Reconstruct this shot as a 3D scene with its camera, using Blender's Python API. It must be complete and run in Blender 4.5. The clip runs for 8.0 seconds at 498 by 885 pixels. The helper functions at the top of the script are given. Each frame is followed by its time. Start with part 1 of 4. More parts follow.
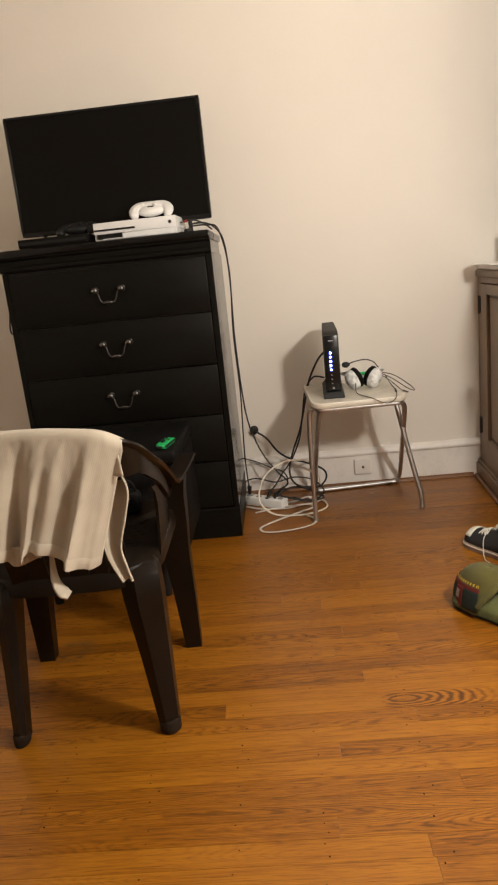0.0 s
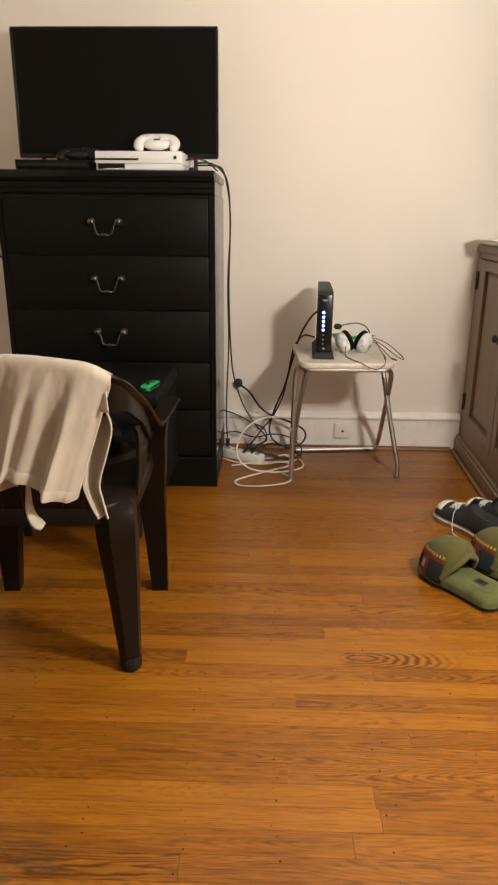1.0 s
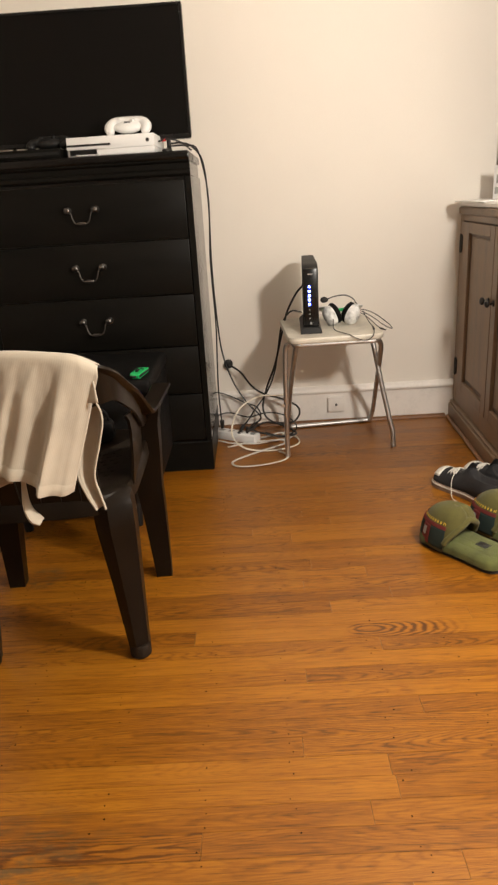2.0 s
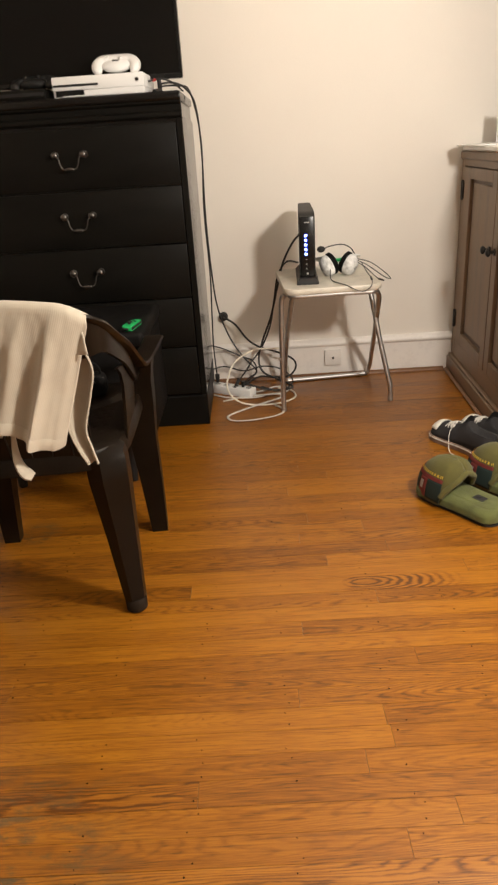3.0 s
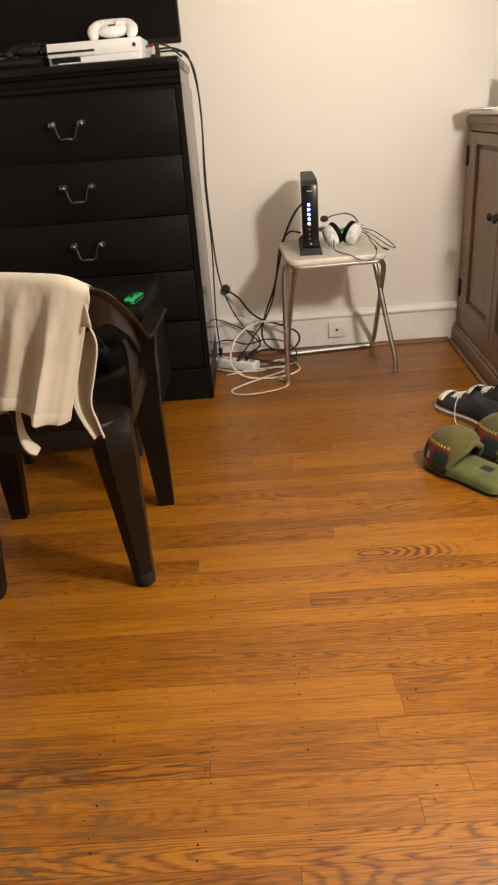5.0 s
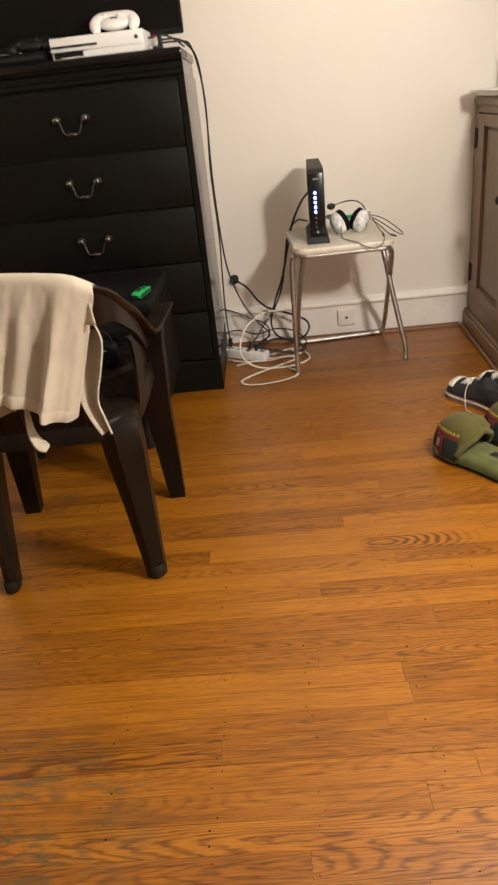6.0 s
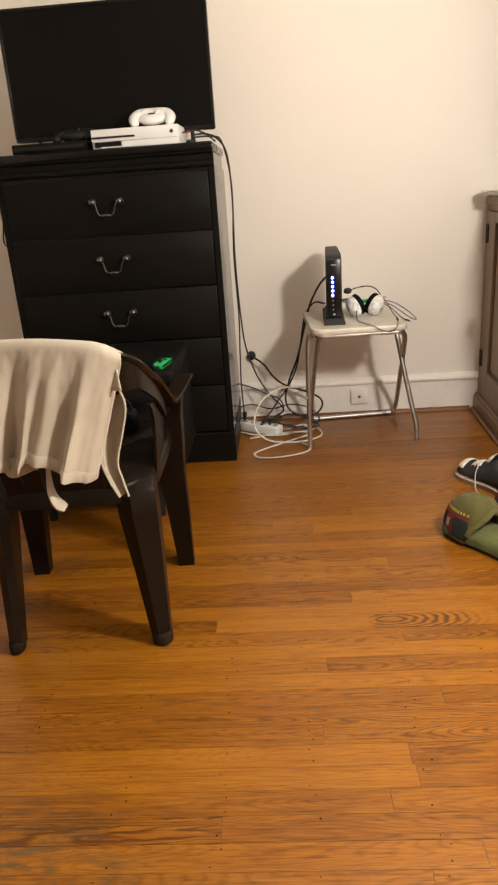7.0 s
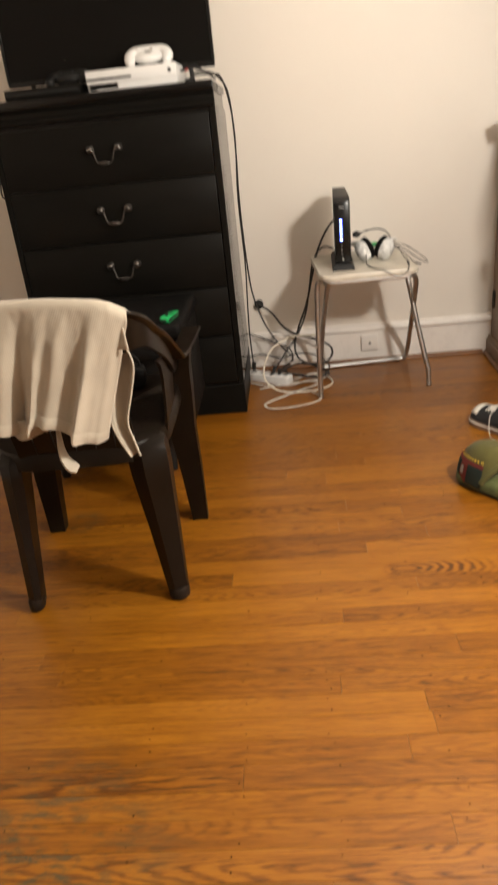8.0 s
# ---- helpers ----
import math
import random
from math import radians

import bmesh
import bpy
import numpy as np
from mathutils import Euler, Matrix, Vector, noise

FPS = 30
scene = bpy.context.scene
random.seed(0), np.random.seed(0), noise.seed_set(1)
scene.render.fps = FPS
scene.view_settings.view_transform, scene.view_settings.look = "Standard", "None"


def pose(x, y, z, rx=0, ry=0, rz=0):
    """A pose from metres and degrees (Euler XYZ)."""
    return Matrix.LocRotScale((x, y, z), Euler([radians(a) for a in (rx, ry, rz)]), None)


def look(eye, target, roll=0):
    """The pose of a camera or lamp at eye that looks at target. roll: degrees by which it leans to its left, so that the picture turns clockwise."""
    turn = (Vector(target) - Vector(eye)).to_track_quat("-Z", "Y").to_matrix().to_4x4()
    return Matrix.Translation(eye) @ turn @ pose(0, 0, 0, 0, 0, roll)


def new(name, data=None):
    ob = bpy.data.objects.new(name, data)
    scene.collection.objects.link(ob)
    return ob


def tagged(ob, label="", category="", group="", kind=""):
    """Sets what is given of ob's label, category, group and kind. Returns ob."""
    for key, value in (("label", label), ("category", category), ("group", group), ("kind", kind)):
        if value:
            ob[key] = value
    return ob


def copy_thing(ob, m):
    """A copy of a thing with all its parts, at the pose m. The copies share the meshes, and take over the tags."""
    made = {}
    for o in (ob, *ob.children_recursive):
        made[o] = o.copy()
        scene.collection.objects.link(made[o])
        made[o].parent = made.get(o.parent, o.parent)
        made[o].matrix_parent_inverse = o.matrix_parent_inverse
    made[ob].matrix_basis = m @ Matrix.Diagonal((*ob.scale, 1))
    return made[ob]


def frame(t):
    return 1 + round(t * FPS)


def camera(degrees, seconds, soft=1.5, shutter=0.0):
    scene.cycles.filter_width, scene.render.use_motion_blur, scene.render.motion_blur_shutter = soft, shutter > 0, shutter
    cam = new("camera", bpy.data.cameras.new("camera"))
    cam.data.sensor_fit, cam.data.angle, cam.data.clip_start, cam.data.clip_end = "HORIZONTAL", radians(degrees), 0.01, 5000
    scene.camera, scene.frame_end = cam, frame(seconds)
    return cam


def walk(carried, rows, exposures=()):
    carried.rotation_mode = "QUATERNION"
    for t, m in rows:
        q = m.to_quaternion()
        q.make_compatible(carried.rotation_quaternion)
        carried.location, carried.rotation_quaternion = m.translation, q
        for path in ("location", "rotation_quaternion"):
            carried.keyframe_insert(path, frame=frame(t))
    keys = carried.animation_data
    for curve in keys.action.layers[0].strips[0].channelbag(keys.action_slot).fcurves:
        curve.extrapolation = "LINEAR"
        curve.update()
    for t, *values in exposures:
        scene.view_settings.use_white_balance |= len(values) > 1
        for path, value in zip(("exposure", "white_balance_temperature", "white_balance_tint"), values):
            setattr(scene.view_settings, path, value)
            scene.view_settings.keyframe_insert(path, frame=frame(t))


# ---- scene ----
cam = camera(40.5, 8.0, soft=2.2, shutter=0.5)
PATH = [
    (0, (0.038, -0.011, 0.984), (-0.076, 1.923, 0.486), -6.0),
    (0.5, (0.039, -0.009, 0.977), (-0.064, 1.925, 0.476), -5.7),
    (1, (0.015, -0.003, 0.973), (-0.031, 1.896, 0.345), 0.5),
    (1.5, (0.02, 0.001, 0.971), (0.012, 1.893, 0.325), -2.0),
    (1.7, (0.021, -0.002, 0.972), (0.0, 1.888, 0.319), -2.9),
    (2.8, (0.025, 0.021, 0.96), (-0.026, 1.858, 0.17), -4.1),
    (3, (0.025, 0.024, 0.957), (-0.011, 1.854, 0.151), -3.8),
    (3.5, (0.024, 0.032, 0.955), (-0.012, 1.833, 0.086), -3.5),
    (4, (0.022, 0.03, 0.955), (-0.04, 1.834, 0.095), -3.8),
    (4.5, (0.024, 0.03, 0.955), (-0.043, 1.831, 0.088), -4.6),
    (4.7, (0.016, 0.03, 0.952), (-0.036, 1.834, 0.09), -4.5),
    (5.8, (0.026, 0.041, 0.943), (-0.05, 1.82, 0.033), -5.8),
    (6, (0.036, 0.027, 0.96), (-0.062, 1.81, 0.059), -6.5),
    (6.5, (0.016, -0.002, 0.972), (-0.186, 1.833, 0.203), -4.2),
    (7, (0.024, -0.006, 0.962), (-0.083, 1.866, 0.267), -4.0),
    (7.5, (0.016, -0.014, 0.982), (-0.107, 1.865, 0.307), -4.3),
    (8, (0.021, 0.016, 0.971), (-0.125, 1.827, 0.134), -6.1),
]
walk(cam, [(t, look(eye, target, roll)) for t, eye, target, roll in PATH], exposures=[(0, -0.25), (0.5, -0.15), (1, -0.16), (1.5, -0.06), (3, 0.0), (8, 0.0)])

# ---- world and light ----
world = bpy.data.worlds.new("night_room")
scene.world = world
world.use_nodes = True
world.node_tree.nodes["Background"].inputs[0].default_value = (1.0, 0.8, 0.6, 1)
world.node_tree.nodes["Background"].inputs[1].default_value = 0.02
scene.view_settings.exposure = 0.0


def bulb(name, place, watts, colour, size):
    data = bpy.data.lights.new(name, "POINT")
    data.energy, data.color, data.shadow_soft_size = watts, colour, size
    ob = new(name, data)
    ob.location = place
    return ob


WARM = (1.0, 0.922, 0.825)
bulb("lamp_light", (0.815, 0.80, 1.28), 95.0, WARM, 0.07)
# unseen weak fill, added overhead to brighten the far floor
bulb("overhead_fill", (0.60, 1.85, 2.50), 10.0, WARM, 0.16)


# ---- materials ----
def nodes_of(name):
    m = bpy.data.materials.new(name)
    m.use_nodes = True
    return m, m.node_tree, m.node_tree.nodes["Principled BSDF"]


def node(tree, kind, **values):
    n = tree.nodes.new(kind)
    for key, value in values.items():
        n.inputs[key.replace("_", " ")].default_value = value
    return n


def ramp(tree, source, stops):
    r = tree.nodes.new("ShaderNodeValToRGB")
    r.color_ramp.elements[0].position, r.color_ramp.elements[0].color = stops[0][0], (*stops[0][1], 1)
    r.color_ramp.elements[1].position, r.color_ramp.elements[1].color = stops[-1][0], (*stops[-1][1], 1)
    for at, c in stops[1:-1]:
        r.color_ramp.elements.new(at).color = (*c, 1)
    tree.links.new(source, r.inputs[0])
    return r.outputs[0]


def surface(name, colour, rough=0.5, metal=0.0, vary=0.12, scale=6.0, grain=120.0, bump=0.05, rough_vary=0.1, stretch=(1, 1, 1), dirt=0.0, sheen=0.0, coat=0.0, dist=0.002, spec=0.5):
    """A plain surface with large blotches, fine grain and relief."""
    m, tree, b = nodes_of(name)
    co = tree.nodes.new("ShaderNodeTexCoord")
    mp = tree.nodes.new("ShaderNodeMapping")
    mp.inputs["Scale"].default_value = stretch
    tree.links.new(co.outputs["Object"], mp.inputs[0])
    big = node(tree, "ShaderNodeTexNoise", Scale=scale, Detail=5.0, Roughness=0.6)
    fine = node(tree, "ShaderNodeTexNoise", Scale=grain, Detail=4.0, Roughness=0.6)
    for n in (big, fine):
        tree.links.new(mp.outputs[0], n.inputs["Vector"])
    mix = node(tree, "ShaderNodeMath")
    mix.operation = "MULTIPLY_ADD"
    mix.inputs[1].default_value = 0.35
    tree.links.new(fine.outputs[0], mix.inputs[0])
    tree.links.new(big.outputs[0], mix.inputs[2])
    lo = tuple(c * (1 - vary) * (1 - dirt) for c in colour)
    hi = tuple(min(1, c * (1 + vary)) for c in colour)
    tree.links.new(ramp(tree, mix.outputs[0], [(0.45, lo), (0.62, colour), (0.9, hi)]), b.inputs["Base Color"])
    rr = node(tree, "ShaderNodeMapRange")
    rr.inputs["To Min"].default_value = max(0.02, rough - rough_vary)
    rr.inputs["To Max"].default_value = min(1.0, rough + rough_vary)
    tree.links.new(big.outputs[0], rr.inputs[0])
    tree.links.new(rr.outputs[0], b.inputs["Roughness"])
    b.inputs["Metallic"].default_value = metal
    b.inputs["Sheen Weight"].default_value = sheen
    b.inputs["Coat Weight"].default_value = coat
    b.inputs["Specular IOR Level"].default_value = spec
    if bump:
        bp = node(tree, "ShaderNodeBump", Strength=bump * 6, Distance=dist)
        tree.links.new(fine.outputs[0], bp.inputs["Height"])
        tree.links.new(bp.outputs[0], b.inputs["Normal"])
    return m


def ribbed(name, colour, rough=0.9, pitch=700.0, depth=0.08):
    """Knitted cloth with fine upright ribs."""
    m = surface(name, colour, rough, vary=0.07, scale=14, grain=300, bump=0.03, sheen=0.3)
    tree, b = m.node_tree, m.node_tree.nodes["Principled BSDF"]
    co = tree.nodes.new("ShaderNodeTexCoord")
    w = node(tree, "ShaderNodeTexWave", Scale=pitch / 6.283, Distortion=0.6, Detail=1.0)
    w.bands_direction = "X"
    tree.links.new(co.outputs["Object"], w.inputs["Vector"])
    bp = node(tree, "ShaderNodeBump", Strength=depth, Distance=0.001)
    tree.links.new(w.outputs[1], bp.inputs["Height"])
    tree.links.new(bp.outputs[0], b.inputs["Normal"])
    return m


def oak(name, light, mid, dark, rough=0.34, heart=None):
    """Varnished oak with grain along x, a tone of its own for each board, and worn grey scuffs."""
    m, tree, b = nodes_of(name)
    link = tree.links.new
    co = tree.nodes.new("ShaderNodeTexCoord")
    info = tree.nodes.new("ShaderNodeObjectInfo")
    off = tree.nodes.new("ShaderNodeVectorMath")
    off.operation = "SCALE"
    off.inputs[0].default_value = (31.0, 17.0, 5.0)
    link(info.outputs["Random"], off.inputs["Scale"])
    add = tree.nodes.new("ShaderNodeVectorMath")
    link(co.outputs["Object"], add.inputs[0])
    link(off.outputs[0], add.inputs[1])

    def mapped(scale):
        mp = tree.nodes.new("ShaderNodeMapping")
        mp.inputs["Scale"].default_value = scale
        link(add.outputs[0], mp.inputs[0])
        return mp.outputs[0]

    def math_node(kind, source, value):
        n = tree.nodes.new("ShaderNodeMath")
        n.operation = kind
        link(source, n.inputs[0])
        n.inputs[1].default_value = value
        return n.outputs[0]

    # growth rings: contour lines of a smooth field stretched along the board
    field = node(tree, "ShaderNodeTexNoise", Scale=1.0, Detail=1.2, Roughness=0.35, Distortion=0.25)
    link(mapped((1.2, 15.0, 1.0)), field.inputs["Vector"])
    jag = node(tree, "ShaderNodeTexNoise", Scale=1.0, Detail=2.0)
    link(mapped((28.0, 150.0, 1.0)), jag.inputs["Vector"])
    source, rings, where = field.outputs[0], 250.0, None
    if heart:
        rings = 58.0
        mp = tree.nodes.new("ShaderNodeMapping")
        mp.inputs["Scale"].default_value = (7.6, 25.0, 1.0)
        mp.inputs["Location"].default_value = (-heart[0] * 7.6, -heart[1] * 25.0, 0.0)
        link(co.outputs["Object"], mp.inputs[0])
        ell = tree.nodes.new("ShaderNodeVectorMath")
        ell.operation = "LENGTH"
        link(mp.outputs[0], ell.inputs[0])
        both_ = tree.nodes.new("ShaderNodeMath")
        both_.operation = "ADD"
        link(math_node("MULTIPLY", math_node("MAXIMUM", ell.outputs["Value"], 0.19), 0.60), both_.inputs[0])
        link(math_node("MULTIPLY", field.outputs[0], 0.5), both_.inputs[1])
        source = both_.outputs[0]
        parts = tree.nodes.new("ShaderNodeSeparateXYZ")
        link(co.outputs["Object"], parts.inputs[0])
        rise = node(tree, "ShaderNodeMapRange")
        rise.inputs["From Min"].default_value, rise.inputs["From Max"].default_value = heart[0] - 0.055, heart[0] - 0.025
        fall = node(tree, "ShaderNodeMapRange")
        fall.inputs["From Min"].default_value, fall.inputs["From Max"].default_value = heart[0] + 0.24, heart[0] + 0.12
        link(parts.outputs[0], rise.inputs[0])
        link(parts.outputs[0], fall.inputs[0])
        mult = tree.nodes.new("ShaderNodeMath")
        mult.operation = "MULTIPLY"
        link(rise.outputs[0], mult.inputs[0])
        link(fall.outputs[0], mult.inputs[1])
        where = mult.outputs[0]
    uneven = tree.nodes.new("ShaderNodeMath")
    uneven.operation = "MULTIPLY_ADD"
    uneven.inputs[1].default_value = 0.085 if heart else 0.026
    link(jag.outputs[0], uneven.inputs[0])
    link(source, uneven.inputs[2])
    source = uneven.outputs[0]
    half = tree.nodes.new("ShaderNodeMath")
    half.operation = "MULTIPLY_ADD"
    half.inputs[1].default_value, half.inputs[2].default_value = 0.5, 0.5
    link(math_node("SINE", math_node("MULTIPLY", source, rings), 0.0), half.inputs[0])
    lines = math_node("POWER", half.outputs[0], 1.6 if heart else 2.8)
    if where:
        kept = tree.nodes.new("ShaderNodeMath")
        kept.operation = "MULTIPLY"
        link(lines, kept.inputs[0])
        link(where, kept.inputs[1])
        lines = kept.outputs[0]
    streak = node(tree, "ShaderNodeTexNoise", Scale=1.0, Detail=6.0, Roughness=0.65, Distortion=0.3)
    link(mapped((5.0, 170.0, 1.0)), streak.inputs["Vector"])
    pore = node(tree, "ShaderNodeTexNoise", Scale=1.0, Detail=3.0, Roughness=0.7)
    link(mapped((16.0, 420.0, 1.0)), pore.inputs["Vector"])
    # short open pores, drawn out along the grain
    dash = node(tree, "ShaderNodeTexNoise", Scale=1.0, Detail=2.0, Roughness=0.55)
    link(mapped((11.0, 300.0, 1.0)), dash.inputs["Vector"])
    open_pore = node(tree, "ShaderNodeMapRange")
    open_pore.inputs["From Min"].default_value, open_pore.inputs["From Max"].default_value = 0.56, 0.70
    link(dash.outputs[0], open_pore.inputs[0])
    blot = node(tree, "ShaderNodeTexNoise", Scale=1.0, Detail=3.0)
    link(mapped((3.0, 9.0, 1.0)), blot.inputs["Vector"])

    def mad(source, k, plus):
        n = tree.nodes.new("ShaderNodeMath")
        n.operation = "MULTIPLY_ADD"
        n.inputs[1].default_value = k
        link(source, n.inputs[0])
        if isinstance(plus, float):
            n.inputs[2].default_value = plus
        else:
            link(plus, n.inputs[2])
        return n.outputs[0]

    tone = mad(info.outputs["Random"], 0.20, -0.075)
    hash_ = tree.nodes.new("ShaderNodeMath")
    hash_.operation = "FRACT"
    link(mad(info.outputs["Random"], 7.31, 0.0), hash_.inputs[0])
    some = node(tree, "ShaderNodeMapRange")
    some.inputs["To Min"].default_value, some.inputs["To Max"].default_value = (0.60, 0.60) if heart else (0.08, 0.36)
    link(hash_.outputs[0], some.inputs[0])
    figure = tree.nodes.new("ShaderNodeMath")
    figure.operation = "MULTIPLY"
    link(lines, figure.inputs[0])
    link(some.outputs[0], figure.inputs[1])
    base_sum = mad(open_pore.outputs[0], -0.18, mad(streak.outputs[0], 0.70, mad(pore.outputs[0], 0.72, mad(blot.outputs[0], 0.20, tone))))
    cut_ = tree.nodes.new("ShaderNodeMath")
    cut_.operation = "SUBTRACT"
    link(base_sum, cut_.inputs[0])
    link(figure.outputs[0], cut_.inputs[1])
    sum_ = cut_.outputs[0]
    colour = ramp(tree, sum_, [(0.44, dark), (0.70, mid), (0.98, light)])
    # worn grey scuffs near the spot where a chair is dragged
    place = tree.nodes.new("ShaderNodeVectorMath")
    place.operation = "DISTANCE"
    place.inputs[1].default_value = (-0.42, 0.66, 0.0)
    link(co.outputs["Object"], place.inputs[0])
    near = node(tree, "ShaderNodeMapRange")
    near.inputs["From Min"].default_value, near.inputs["From Max"].default_value = 0.26, 0.05
    link(place.outputs["Value"], near.inputs[0])
    # a second, smaller worn patch beside the chair
    place_two = tree.nodes.new("ShaderNodeVectorMath")
    place_two.operation = "DISTANCE"
    place_two.inputs[1].default_value = (-0.613, 1.649, 0.0)
    link(co.outputs["Object"], place_two.inputs[0])
    near_two = node(tree, "ShaderNodeMapRange")
    near_two.inputs["From Min"].default_value, near_two.inputs["From Max"].default_value = 0.075, 0.03
    link(place_two.outputs["Value"], near_two.inputs[0])
    either = tree.nodes.new("ShaderNodeMath")
    either.operation = "MAXIMUM"
    link(near.outputs[0], either.inputs[0])
    link(near_two.outputs[0], either.inputs[1])
    scuff = node(tree, "ShaderNodeTexNoise", Scale=1.0, Detail=7.0, Roughness=0.75)
    link(mapped((14.0, 40.0, 1.0)), scuff.inputs["Vector"])
    cut = node(tree, "ShaderNodeMapRange")
    cut.inputs["From Min"].default_value, cut.inputs["From Max"].default_value = 0.48, 0.60
    link(scuff.outputs[0], cut.inputs[0])
    both = tree.nodes.new("ShaderNodeMath")
    both.operation = "MULTIPLY"
    link(either.outputs[0], both.inputs[0])
    link(cut.outputs[0], both.inputs[1])
    mix = tree.nodes.new("ShaderNodeMix")
    mix.data_type = "RGBA"
    mix.inputs[7].default_value = (0.075, 0.056, 0.028, 1)
    link(both.outputs[0], mix.inputs[0])
    link(colour, mix.inputs[6])
    link(mix.outputs[2], b.inputs["Base Color"])
    link(mad(blot.outputs[0], 0.22, mad(streak.outputs[0], 0.12, rough - 0.17)), b.inputs["Roughness"])
    b.inputs["Specular IOR Level"].default_value = 0.45
    bp = node(tree, "ShaderNodeBump", Strength=0.25, Distance=0.0006)
    link(sum_, bp.inputs["Height"])
    link(bp.outputs[0], b.inputs["Normal"])
    return m


def glowing(name, colour, strength):
    m, tree, b = nodes_of(name)
    b.inputs["Base Color"].default_value = (*colour, 1)
    b.inputs["Emission Color"].default_value = (*colour, 1)
    b.inputs["Emission Strength"].default_value = strength
    return m


WALL = surface("cream_wall_paint", (0.80, 0.75, 0.675), 0.6, vary=0.03, scale=1.6, grain=160, bump=0.035)
TRIM = surface("white_trim_paint", (0.84, 0.80, 0.75), 0.42, vary=0.05, scale=5, grain=90, bump=0.02, dirt=0.06)
CEIL = surface("ceiling_paint", (0.80, 0.77, 0.72), 0.8, vary=0.03, bump=0.03)
OAK = oak("oak_floor", (0.328, 0.125, 0.0080), (0.210, 0.0710, 0.0040), (0.088, 0.027, 0.0026), 0.35)
OAK_HEART = oak("figured_oak_floor", (0.328, 0.125, 0.0080), (0.210, 0.0710, 0.0040), (0.078, 0.023, 0.0024), 0.35, heart=(0.250, 1.345))
SHOE_WOOD = surface("brown_shoe_moulding", (0.17, 0.072, 0.024), 0.4, vary=0.3, scale=4, grain=60, stretch=(1, 8, 8))
SEAM = surface("dark_subfloor", (0.06, 0.03, 0.012), 0.8)
NAIL = surface("dark_nail", (0.012, 0.007, 0.004), 0.7, spec=0.1)
LACQUER = surface("black_lacquer", (0.0062, 0.0056, 0.0046), 0.40, spec=0.085, vary=0.3, scale=3, grain=60, bump=0.012, rough_vary=0.08, stretch=(1, 1, 5))
LACQUER_SIDE = surface("glossy_black_lacquer", (0.0035, 0.003, 0.0027), 0.16, spec=0.28, vary=0.3, scale=3, grain=60, bump=0.006, rough_vary=0.05, stretch=(1, 1, 5))
SCREEN = surface("black_screen", (0.0062, 0.0056, 0.0050), 0.30, spec=0.085, vary=0.05, bump=0, rough_vary=0.03)
GLOSS = surface("black_glossy_plastic", (0.007, 0.007, 0.007), 0.26, spec=0.3, vary=0.1, bump=0.01, rough_vary=0.05)
MATTE = surface("black_matt_plastic", (0.008, 0.008, 0.008), 0.5, spec=0.3, vary=0.2, bump=0.02)
PEWTER = surface("aged_pewter", (0.13, 0.122, 0.115), 0.33, metal=1.0, vary=0.3, scale=60, grain=300, bump=0.04)
CHROME = surface("worn_chrome", (0.54, 0.54, 0.53), 0.42, metal=1.0, vary=0.2, scale=25, grain=400, bump=0.03, rough_vary=0.12)
WHITE = surface("white_plastic", (0.78, 0.78, 0.77), 0.42, vary=0.03, bump=0.01)
GREY = surface("grey_plastic", (0.30, 0.30, 0.29), 0.5, vary=0.1, bump=0.02)
TOPLAM = surface("cream_laminate", (0.56, 0.52, 0.44), 0.38, vary=0.16, scale=16, grain=200, bump=0.015, dirt=0.08)
CHAIR = surface("brown_black_plastic", (0.0088, 0.0058, 0.0037), 0.34, spec=0.16, vary=0.25, scale=9, grain=260, bump=0.018, rough_vary=0.1)
CHAIR_WORN = surface("scuffed_brown_plastic", (0.018, 0.012, 0.008), 0.6, spec=0.08, vary=0.35, scale=40, grain=260, bump=0.05)
SHIRT = ribbed("cream_ribbed_cotton", (0.40, 0.35, 0.275))
HEM = surface("cream_cotton_hem", (0.43, 0.38, 0.30), 0.9, vary=0.06, grain=500, bump=0.05, sheen=0.3)
TAUPE = surface("taupe_cabinet_paint", (0.190, 0.126, 0.077), 0.45, vary=0.26, scale=5, grain=60, bump=0.03, stretch=(3, 3, 0.6), dirt=0.12)
GLAZE = surface("dark_glaze", (0.085, 0.045, 0.022), 0.5, vary=0.3, scale=12)
MARBLE = surface("pale_stone_top", (0.82, 0.80, 0.77), 0.3, vary=0.10, scale=7, grain=50, bump=0.01)
IRON = surface("dark_iron", (0.035, 0.032, 0.030), 0.45, metal=0.7, vary=0.3, scale=50)
CAMO = surface("grey_camouflage_plastic", (0.62, 0.62, 0.61), 0.45, vary=0.45, scale=42, grain=90, bump=0.01)
CARD = surface("white_card", (0.86, 0.86, 0.88), 0.7, vary=0.02)
PRINT = surface("grey_print", (0.38, 0.38, 0.38), 0.7, vary=0.2, scale=20)
OLIVE = surface("olive_fleece", (0.082, 0.074, 0.015), 0.95, vary=0.25, scale=18, grain=500, bump=0.12, sheen=0.08)
MOSS = surface("moss_green_fleece", (0.088, 0.098, 0.026), 0.95, vary=0.3, scale=22, grain=450, bump=0.16, sheen=0.08)
TEAL = surface("dark_teal_felt", (0.010, 0.022, 0.018), 0.9, vary=0.2, grain=400, bump=0.06)
RED = surface("dull_red_felt", (0.13, 0.016, 0.012), 0.85, vary=0.2, grain=400, bump=0.06)
YELLOW = surface("yellow_felt", (0.62, 0.42, 0.04), 0.85, vary=0.1, grain=400, bump=0.06)
